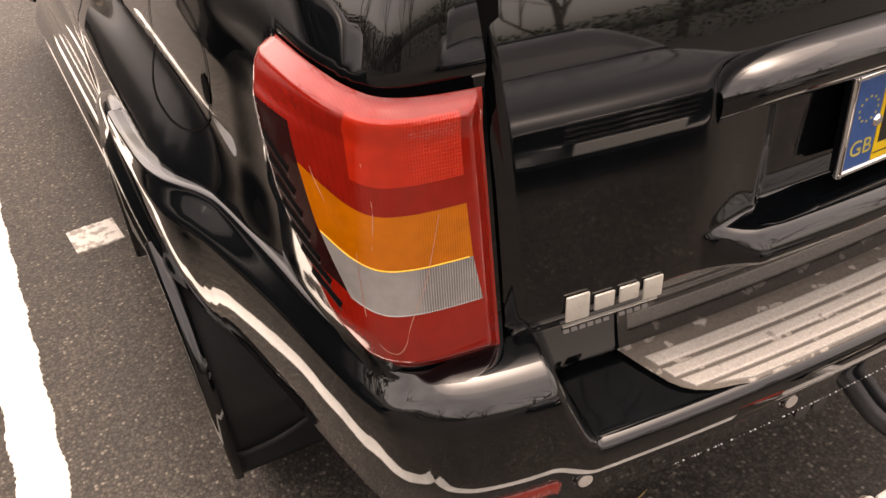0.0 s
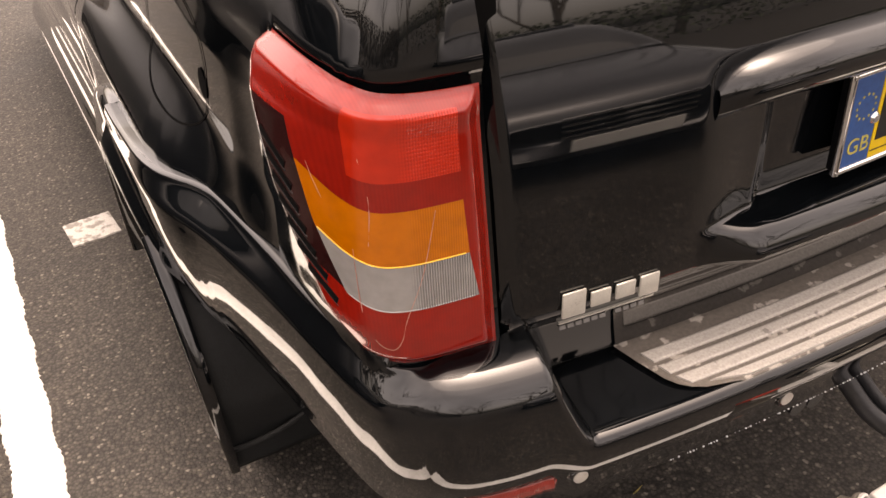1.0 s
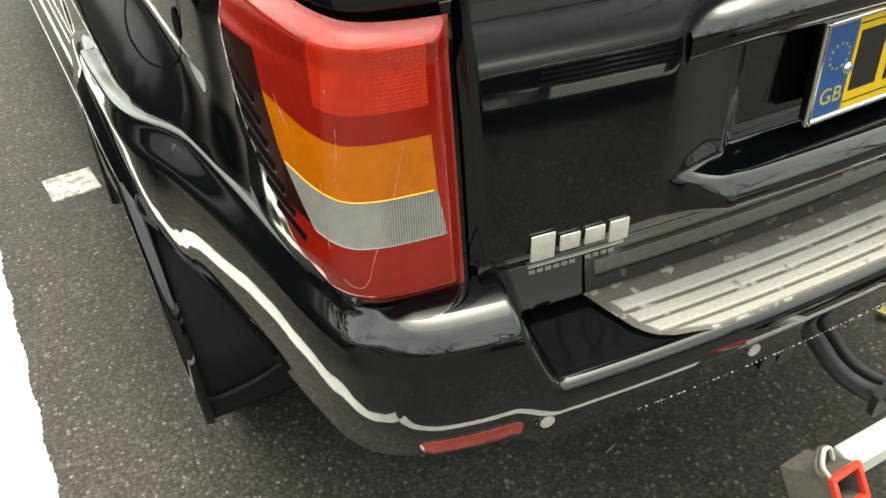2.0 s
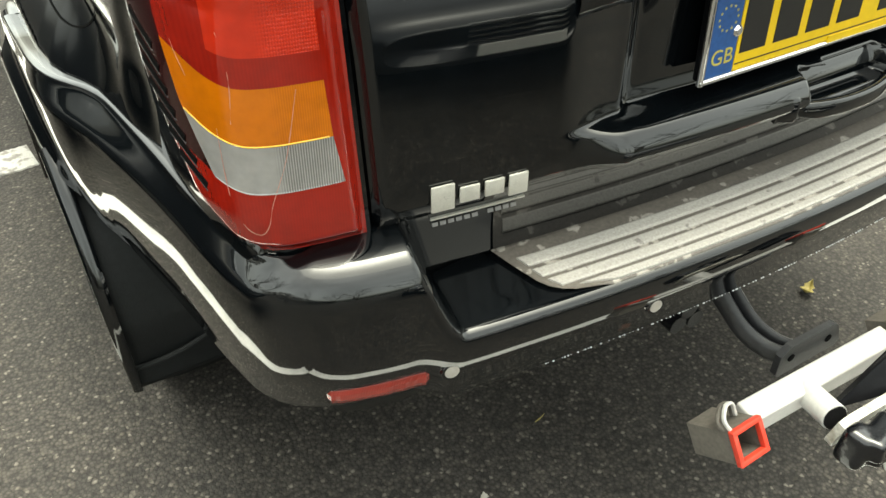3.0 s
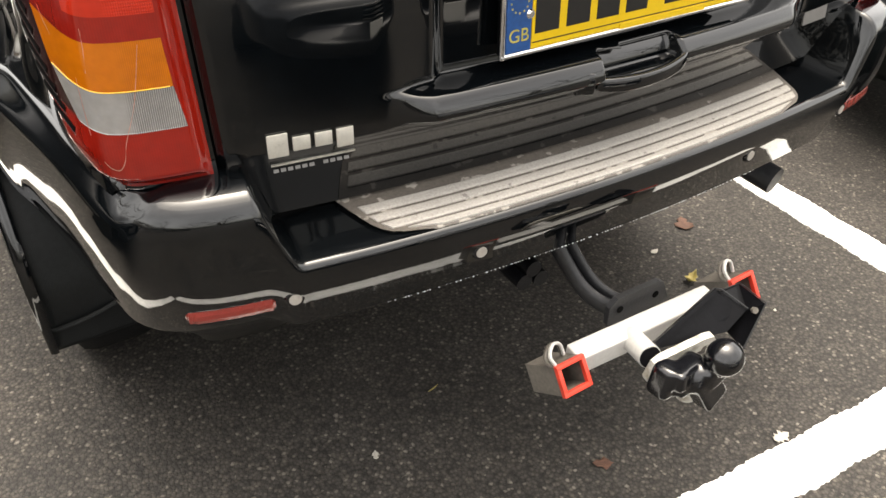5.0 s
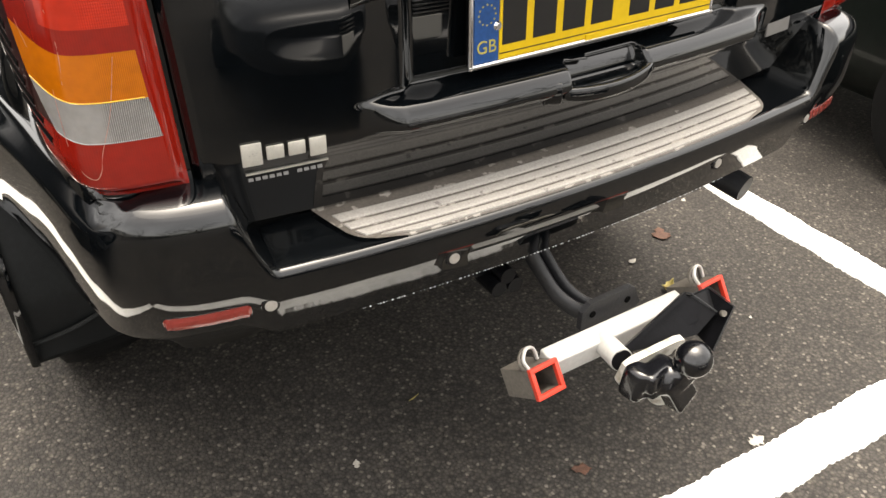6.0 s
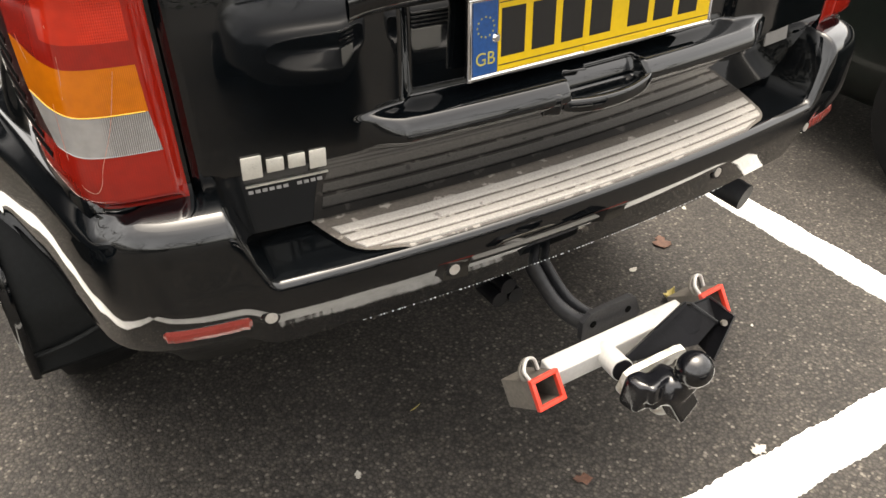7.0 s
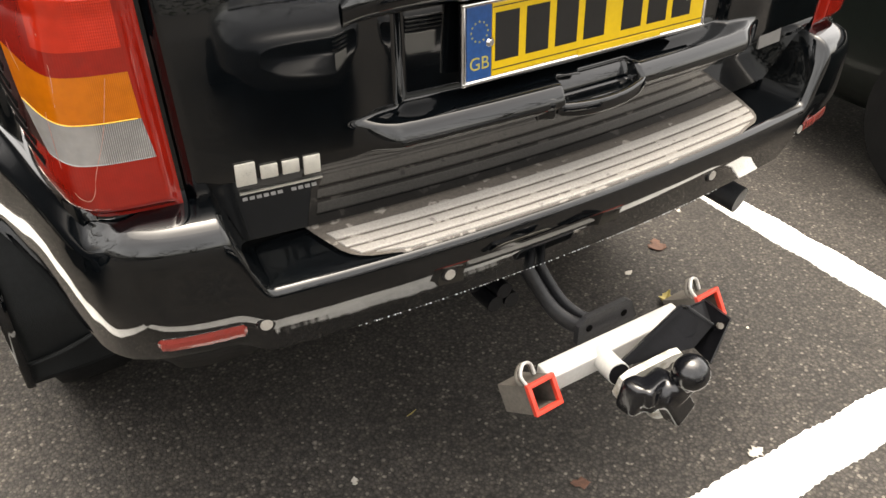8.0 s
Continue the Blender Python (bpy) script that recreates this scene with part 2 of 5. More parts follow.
# ---- mesh helpers ----
def link_mesh(name, verts, faces, mat, parent=None, label="", smooth=True, mats=None, face_mats=None):
    me = bpy.data.meshes.new(name)
    me.from_pydata([tuple(v) for v in verts], [], faces)
    me.materials.append(mat)
    for extra in mats or ():
        me.materials.append(extra)
    if face_mats:
        me.polygons.foreach_set("material_index", face_mats)
    if smooth:
        me.polygons.foreach_set("use_smooth", [True] * len(me.polygons))
    me.validate()
    me.update()
    ob = new(name, me)
    if parent:
        ob.parent = parent
    if label:
        tagged(ob, label)
    return ob


def part(name, bm, mat, parent=None, label="", smooth=False):
    me = bpy.data.meshes.new(name)
    bmesh.ops.recalc_face_normals(bm, faces=bm.faces)
    bm.to_mesh(me)
    bm.free()
    me.materials.append(mat)
    if smooth:
        me.polygons.foreach_set("use_smooth", [True] * len(me.polygons))
        me.set_sharp_from_angle(angle=radians(40))
    ob = new(name, me)
    if parent:
        ob.parent = parent
    if label:
        tagged(ob, label)
    return ob


def thing(name, label, category, group="", kind=""):
    return tagged(new(name), label, category, group, kind)


def box(bm, size, m=None, bevel=0.0, segs=2):
    r = bmesh.ops.create_cube(bm, size=1.0)
    vs = r["verts"]
    bmesh.ops.scale(bm, vec=size, verts=vs)
    if bevel:
        es = list({e for v in vs for e in v.link_edges})
        out = bmesh.ops.bevel(bm, geom=es, offset=bevel, segments=segs, affect="EDGES", profile=0.6)
        vs = list({v for f in out["faces"] for v in f.verts} | {v for v in vs if v.is_valid})
    if m is not None:
        bmesh.ops.transform(bm, matrix=m, verts=vs)
    return vs


def rod(bm, a, b, r, segs=16, r2=None):
    a, b = Vector(a), Vector(b)
    d = b - a
    m = Matrix.Translation((a + b) / 2) @ d.to_track_quat("Z", "Y").to_matrix().to_4x4()
    bmesh.ops.create_cone(bm, cap_ends=True, segments=segs, radius1=r, radius2=r if r2 is None else r2, depth=d.length, matrix=m)


def tube(bm, pts, r, segs=10, flat=1.0, close=True):
    """A bent bar along pts; flat squeezes its section."""
    pts = [Vector(p) for p in pts]
    rings = []
    for i, p in enumerate(pts):
        d = (pts[min(i + 1, len(pts) - 1)] - pts[max(i - 1, 0)]).normalized()
        side = d.cross(Vector((0, 0, 1)))
        side = Vector((1, 0, 0)) if side.length < 1e-3 else side.normalized()
        up = side.cross(d)
        rings.append([bm.verts.new(p + side * (r * flat * math.cos(a)) + up * (r * math.sin(a))) for a in [2 * math.pi * k / segs for k in range(segs)]])
    for a, b in zip(rings, rings[1:]):
        for k in range(segs):
            bm.faces.new((a[k], a[(k + 1) % segs], b[(k + 1) % segs], b[k]))
    if close:
        bm.faces.new(rings[0][::-1])
        bm.faces.new(rings[-1])


def prism(bm, outline, axis_a, axis_b, origin, depth):
    """A plate with the outline (a, b) in the plane of two axes, of that depth along their normal."""
    A, B, O = Vector(axis_a), Vector(axis_b), Vector(origin)
    n = A.cross(B).normalized() * depth
    lo = [bm.verts.new(O + A * a + B * b) for a, b in outline]
    hi = [bm.verts.new(O + A * a + B * b + n) for a, b in outline]
    bm.faces.new(lo[::-1])
    bm.faces.new(hi)
    for i in range(len(lo)):
        j = (i + 1) % len(lo)
        bm.faces.new((lo[i], lo[j], hi[j], hi[i]))


def sheet(cols):
    """Vertices and faces of a grid given as columns of points."""
    n = len(cols[0])
    vs = [p for c in cols for p in c]
    fs = [(i * n + j, (i + 1) * n + j, (i + 1) * n + j + 1, i * n + j + 1) for i in range(len(cols) - 1) for j in range(n - 1)]
    return vs, fs


def sm(x):
    x = min(1.0, max(0.0, x))
    return x * x * (3 - 2 * x)


def lerp_table(table, x):
    for (a, va), (b, vb) in zip(table, table[1:]):
        if x <= b:
            k = 0 if b == a else max(0.0, (x - a) / (b - a))
            return va + (vb - va) * k
    return table[-1][1]


def soft_table(table, x):
    """A table with its corners eased."""
    return sum(lerp_table(table, x + d) for d in (-0.04, -0.025, -0.01, 0.01, 0.025, 0.04)) / 6


def smooth_line(pts, n):
    """A Catmull-Rom line through pts."""
    pts = [Vector(p) for p in pts]
    out = []
    for i in range(len(pts) - 1):
        p0, p1, p2, p3 = pts[max(i - 1, 0)], pts[i], pts[i + 1], pts[min(i + 2, len(pts) - 1)]
        for k in range(n):
            t = k / n
            out.append(0.5 * (2 * p1 + (p2 - p0) * t + (2 * p0 - 5 * p1 + 4 * p2 - p3) * t * t + (3 * p1 - p0 - 3 * p2 + p3) * t ** 3))
    out.append(pts[-1])
    return out


# ---- ground ----
def ground():
    bm = bmesh.new()
    bmesh.ops.create_grid(bm, x_segments=2, y_segments=2, size=400)
    return tagged(part("ground", bm, ASPHALT), "dark damp asphalt car park with pale stone chips", "asphalt", kind="structure")


def painted_line(name, a, b, width, label, seed, mat=None):
    """A thick painted stripe with ragged edges."""
    rnd = random.Random(seed)
    a, b = Vector((*a, 0)), Vector((*b, 0))
    d = (b - a).normalized()
    s = Vector((-d.y, d.x, 0))
    n = max(2, int((b - a).length / 0.008))
    vs, fs = [], []
    for i in range(n + 1):
        p = a + (b - a) * (i / n)
        for side in (-1, 1):
            e = p + s * side * (width / 2 + rnd.uniform(-0.0035, 0.0035) + 0.003 * math.sin(i * 0.21 + side))
            vs += [(e.x, e.y, 0.0), (e.x - s.x * side * 0.002, e.y - s.y * side * 0.002, 0.004)]
        if i:
            k = 4 * (i - 1)
            fs += [(k, k + 1, k + 5, k + 4), (k + 1, k + 3, k + 7, k + 5), (k + 3, k + 2, k + 6, k + 7)]
    return tagged(link_mesh(name, vs, fs, mat or LINE, smooth=False), label, "road marking", kind="structure")


ground()
painted_line("parking_line", (-1.410, 4.5), (-1.346, -0.20), 0.118, "white painted bay line with ragged edges on asphalt", 1)
painted_line("parking_line", (1.372, 5.0), (1.380, -0.20), 0.125, "white painted bay line with ragged edges on asphalt", 2)
painted_line("parking_line", (-1.30, -0.252), (1.32, -0.345), 0.13, "white painted line across the bay's open end", 3)
painted_line("worn_patch", (-1.133, 2.128), (-0.975, 2.144), 0.15, "short worn white paint patch on asphalt", 4, patchy("worn_road_paint", (0.3788, 0.3712, 0.3561), (0.1667, 0.1591, 0.1439), 0.6, 30, 0.5, 0.6))


# ---- the parked car ----
def gate_y(x, z):
    """The tailgate's skin."""
    return -0.012 + 0.107 * x * x + 0.31 * max(0.0, 1.012 - z) * sm((1.012 - z) / 0.05) + 0.75 * max(0.0, min(z, 1.40) - 1.15) ** 2 + 0.42 * max(0.0, z - 1.40)


CORNER = [(-0.705, 0.044), (-0.76, 0.052), (-0.795, 0.060), (-0.819, 0.074), (-0.8345, 0.102), (-0.8435, 0.14), (-0.8480, 0.175), (-0.8497, 0.21), (-0.8500, 0.25), (-0.8500, 0.29), (-0.8500, 0.32)]


def side_x(y, z):
    """How far the body's side stands out at height z, without flares."""
    up = lerp_table([(0.30, 0.84), (0.92, 0.850), (0.97, 0.8495), (1.03, 0.8500), (1.1, 0.8515), (1.15, 0.8515), (1.2, 0.8500), (1.25, 0.8465), (1.30, 0.8395), (1.36, 0.825), (1.70, 0.70), (1.76, 0.60)], z)
    up += (0.055 * (1.25 - z) + 0.022 * max(0.0, 1.15 - z)) * sm((y - 0.32) / 0.12) * (z < 1.25)
    low = lerp_table([(0.13, 0.833), (0.22, 0.848), (0.32, 0.860), (0.42, 0.874), (0.50, 0.885), (0.55, 0.893), (0.60, 0.906), (0.66, 0.922), (0.72, 0.931), (0.80, 0.935), (1.4, 0.935), (1.7, 0.925)], y)
    low -= 0.05 * sm((0.55 - z) / 0.2)
    k = min(1.0, max(0.0, (1.075 - z) / 0.130))
    return up + (low - up) * (0.7 * k + 0.3 * sm(k)) - 0.10 * sm((y - 3.4) / 1.2) ** 2


def seam_x(z):
    """The leaning seam between the tailgate and the corner."""
    return 0.690 + 0.051 * (z - 0.97)


def corner_f(s, z):
    a = (seam_x(z) + 0.005) / 0.705
    b = side_x(0.32, z) / side_x(0.32, 1.2) - 0.013 * sm((1.035 - z) / 0.06) * (1 - sm((s - 0.15) / 0.2))
    return a + (b - a) * sm(s / 0.15)


AXLE_R, AXLE_F, ARCH_R, WHEEL_Z = 1.06, 3.74, 0.43, 0.385


def side_panel(car, sgn):
    """Quarter panel, doors and wing as one pressed side, open at the wheel arches."""
    cols = []
    ys = [0.32 + 0.01 * i for i in range(160)] + [1.92 + 0.02 * i for i in range(119)]
    for y in ys:
        lo = 0.36
        if y < AXLE_R - ARCH_R:
            lo = 0.60
        if y < AXLE_R:
            lo = max(lo, 0.76)
        for ax in (AXLE_R, AXLE_F):
            if abs(y - ax) < ARCH_R:
                lo = max(lo, WHEEL_Z + 0.02 + math.sqrt(ARCH_R ** 2 - (y - ax) ** 2))
        top = 1.36 - 0.22 * sm((y - 2.9) / 0.5)
        col = []
        for j in range(61):
            z = lo + (top - lo) * j / 60
            col.append((sgn * side_x(y, z), y, z))
        cols.append(col)
    vs, fs = sheet(cols)
    return link_mesh("side_panel", vs, fs, PAINT, car)


def lamp_limit(z):
    return lerp_table([(0.970, 0.135), (0.990, 0.175), (1.02, 0.220), (1.06, 0.262), (1.12, 0.298), (1.20, 0.324), (1.265, 0.335), (1.285, 0.328), (1.305, 0.295)], z)


def corner_panel(car, sgn):
    """The body round the lamp's corner, above it and below it, sunk behind the lamp."""
    line = smooth_line([(x, y, 0) for x, y in CORNER], 10)
    cols = []
    far = 0.0
    for i, p in enumerate(line):
        d = (line[min(i + 1, len(line) - 1)] - line[max(i - 1, 0)]).normalized()
        far += (p - line[i - 1]).length if i else 0.0
        col = []
        for j in range(58):
            low = 0.964 - 0.064 * sm((far - 0.13) / 0.05)
            z = low + (1.47 - low) * j / 57
            k = max(0.0, z - 1.30)
            sunk = -0.010 * sm((1.308 - z) / 0.012) * (sm((z - 0.968) / 0.008) if far > 0.13 else 1.0) * sm((lamp_limit(z) - 0.004 - far) / 0.012)
            x, y = p.x - d.y * sunk, p.y + d.x * sunk
            f = corner_f(far, z)
            col.append((-sgn * x * f, y + 0.9 * k * k + 0.1 * k, z))
        cols.append(col)
    vs, fs = sheet(cols)
    return link_mesh("quarter_corner", vs, fs, PAINT, car)


def tail_lamp(car, sgn):
    """A wrap-round lamp cluster: red frame, prism window, amber and clear bands, side slots."""
    lamp = new("tail_lamp")
    lamp.parent = car
    line = smooth_line([(x - 0.0, y, 0) for x, y in CORNER], 26)
    run = [0.0]
    for a, b in zip(line, line[1:]):
        run.append(run[-1] + (b - a).length)

    def at(s):
        for i in range(len(run) - 1):
            if run[i + 1] >= s:
                k = (s - run[i]) / (run[i + 1] - run[i])
                p = line[i].lerp(line[i + 1], k)
                d = (line[i + 1] - line[i]).normalized()
                return p, Vector((-d.y, d.x, 0))
        return line[-1], Vector((-1, 0, 0))

    def swell(s, z):
        return 0.015 * sm((s - 0.13) / 0.20) * sm((1.296 - z) / 0.06)

    def top_limit(s):
        return 1.292 + 0.0125 * sm(s / 0.26)

    # rows follow the band edges, columns the side edges
    def fill(stops, step):
        out = [stops[0]]
        for a, b in zip(stops, stops[1:]):
            n = max(1, round((b - a) / step))
            out += [a + (b - a) * k / n for k in range(1, n + 1)]
        return out

    us = fill([0.0, 0.012, 0.10, 0.50, 0.82, 0.985, 1.0], 0.0125)
    zs = fill([0.970, 0.975, 1.057, 1.115, 1.180, 1.184, 1.212, 1.288, 1.302, 1.305], 0.0036)

    def point(u, z0):
        lim = lamp_limit(z0)
        zl = max(0.06, lim - 0.100)
        si = lerp_table([(1.05, 0.025), (1.115, 0.032), (1.18, 0.034)], z0)
        s = 0.006 + (si - 0.006) * u / 0.10 if u <= 0.10 else (si + (zl - si) * (u - 0.10) / 0.72 if u <= 0.82 else zl + (lim - zl) * (u - 0.82) / 0.18)
        lean = 0.026 * sm((s - 0.11) / 0.13)
        if z0 < 1.24:
            return s, z0 + lean * sm((z0 - 0.97) / 0.1) * sm((1.29 - z0) / 0.1)
        foot = 1.24 + lean * 0.5
        return s, foot + (top_limit(s) - foot) * (z0 - 1.24) / 0.065

    def zone(u, z0):
        if u > 0.82 and 1.062 < z0 < 1.225:
            return 4
        if u < 0.10 or u > 0.82:
            return 0
        if 1.057 <= z0 < 1.115:
            return 2
        if 1.115 <= z0 < 1.180:
            return 1
        return 3 if 1.212 < z0 < 1.288 and u < 0.50 else 0

    buckets = {k: ([], [], {}) for k in range(5)}
    for i in range(len(us) - 1):
        for j in range(len(zs) - 1):
            k = zone((us[i] + us[i + 1]) / 2, (zs[j] + zs[j + 1]) / 2)
            vs, fs, seen = buckets[k]
            ids = []
            for a, b in ((i, j), (i + 1, j), (i + 1, j + 1), (i, j + 1)):
                if (a, b) not in seen:
                    s, z = point(us[a], zs[b])
                    p, n = at(s)
                    edge = min(s - 0.006, lamp_limit(zs[b]) - s, zs[b] - 0.970, top_limit(s) - z)
                    q = p + n * ((0.014 + swell(s, z)) * sm(edge / 0.02) - 0.006 + 0.0045 * sm((z - 1.25) / 0.03))
                    f = corner_f(s, z)
                    seen[(a, b)] = len(vs)
                    vs.append((-sgn * q.x * f, q.y, z))
                ids.append(seen[(a, b)])
            if len({tuple(vs[q]) for q in ids}) > 2:
                fs.append(tuple(ids))
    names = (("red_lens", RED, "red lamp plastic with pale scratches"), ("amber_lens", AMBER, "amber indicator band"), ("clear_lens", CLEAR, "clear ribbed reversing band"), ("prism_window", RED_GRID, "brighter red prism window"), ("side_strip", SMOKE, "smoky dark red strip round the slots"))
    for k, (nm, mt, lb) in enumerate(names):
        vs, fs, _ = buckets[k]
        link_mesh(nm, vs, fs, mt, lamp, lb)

    def on_lens(s, z, lift):
        p, n = at(s)
        q = p + n * (0.008 + swell(s, z) + lift)
        f = corner_f(s, z)
        return Vector((-sgn * q.x * f, q.y, z))

    if sgn < 0:
        for run_of in ([(0.215, 1.255), (0.196, 1.205), (0.178, 1.175)], [(0.142, 1.13), (0.140, 1.05), (0.128, 1.012), (0.115, 1.003), (0.105, 1.016), (0.098, 1.045), (0.080, 1.10), (0.062, 1.175)], [(0.128, 1.235), (0.120, 1.19), (0.124, 1.14)]):
            bm = bmesh.new()
            tube(bm, smooth_line([on_lens(a, b, -0.0002) for a, b in run_of], 6), 0.0006, 6, 0.5)
            part("scratch", bm, SCRATCH, lamp, "pale scuffed line")
    bm = bmesh.new()
    rim = []
    for k in range(30):
        q = 0.036 + (lamp_limit(1.115) - 0.138) * k / 29
        rim.append(on_lens(q, 1.1155 + 0.026 * sm((q - 0.11) / 0.13), -0.0002))
    tube(bm, rim, 0.0011, 6, 1.0)
    part("amber_edge", bm, AMBER_EDGE, lamp, "bright yellow lower edge", True)
    bm = bmesh.new()
    rim = []
    for k in range(26):
        q = 0.030 + (lamp_limit(1.057) - 0.132) * k / 25
        rim.append(on_lens(q, 1.0575 + 0.026 * sm((q - 0.11) / 0.13), -0.0003))
    tube(bm, rim, 0.0009, 6, 1.0)
    part("clear_edge", bm, CLEAR, lamp, "pale moulded lower edge", True)
    # slots along the front edge
    for i in range(7):
        z = 1.200 - 0.0235 * i
        lim = lamp_limit(z)
        a, b = on_lens(lim - 0.086, z - 0.014, 0.0), on_lens(lim - 0.038, z + 0.009, 0.0)
        d = b - a
        m = Matrix.Translation((a + b) / 2) @ d.to_track_quat("X", "Z").to_matrix().to_4x4()
        bm = bmesh.new()
        box(bm, (d.length, 0.0024, 0.0105), m, 0.0010, 2)
        slot = part("slot", bm, DARK, lamp, "dark vent slot", True)
        bm = bmesh.new()
        drop = Vector((0, 0, -0.0068))
        tube(bm, [a + drop, (a + b) / 2 + drop, b + drop], 0.0011, 6)
        part("slot_lip", bm, SLOT, slot, "", True)
    return lamp


def tailgate(car):
    cols = []
    NX, NZ = 420, 300
    for i in range(NX + 1):
        x = -0.700 + 1.400 * i / NX
        col = []
        for j in range(NZ + 1):
            z = 0.845 + (1.40 - 0.845) * j / NZ
            y = gate_y(x, z)
            ax = abs(x)
            # plate recess with curved flanks
            flank = 0.5 * sm((0.470 - ax) / 0.105) + 0.5 * sm((0.375 - ax) / 0.030)
            top, crest, foot = 1.048, 1.013, 0.986
            y += 0.030 * flank * sm((z - top + 0.010) / 0.014) * sm((1.262 - z) / 0.03)
            # the ledge under the plate: a flat top that rolls over into an undercut
            u = (z - crest) / (top - crest if z > crest else crest - foot)
            y -= 0.034 * sm((0.458 - ax) / 0.075) * max(0.0, 1 - abs(u) ** (1.5 if u > 0 else 2)) ** 0.6
            # finger pocket behind the pull
            y += 0.034 * sm((0.088 - abs(x - 0.006)) / 0.010) * sm((z - 1.004) / 0.006) * sm((1.046 - 0.05 * (x + 0.08) * (x < -0.03) - z) / 0.007)
            # turned-in edges
            edge = min(0.700 - ax, z - 0.845)
            xs = x * seam_x(z) / 0.700
            y += 0.012 * (1 - sm(edge / 0.012))
            col.append((xs, y, z))
        cols.append(col)
    vs, fs = sheet(cols)
    gate = link_mesh("tailgate", vs, fs, PAINT, car, "glossy black tailgate with a plate recess")
    # dark gap behind the seams
    bm = bmesh.new()
    for sgn in (-1, 1):
        box(bm, (0.03, 0.02, 0.56), pose(sgn * 0.702, 0.075, 1.12))
    box(bm, (1.40, 0.03, 0.03), pose(0, 0.10, 0.845))
    part("seal", bm, DARK, gate)
    # garnish over the plate
    cols = []
    prof = [(0.010, 1.262), (-0.012, 1.262), (-0.032, 1.254), (-0.040, 1.240), (-0.036, 1.222), (-0.020, 1.208), (0.010, 1.204), (0.045, 1.206)]
    for i in range(81):
        x = -0.455 + 0.91 * i / 80
        k = math.sqrt(max(0.0, 1 - (abs(x) / 0.456) ** 10))
        y0 = -0.012 + 0.107 * x * x + 0.004
        drop = -0.03 * (1 - k)
        cols.append([(x, y0 + (dy if dy > 0 else dy * k), 1.23 + (z - 1.23) * (0.55 + 0.45 * k) + drop) for dy, z in prof])
    vs, fs = sheet(cols)
    link_mesh("garnish", vs, fs, PAINT, gate, "glossy black lamp garnish over the plate")
    return gate


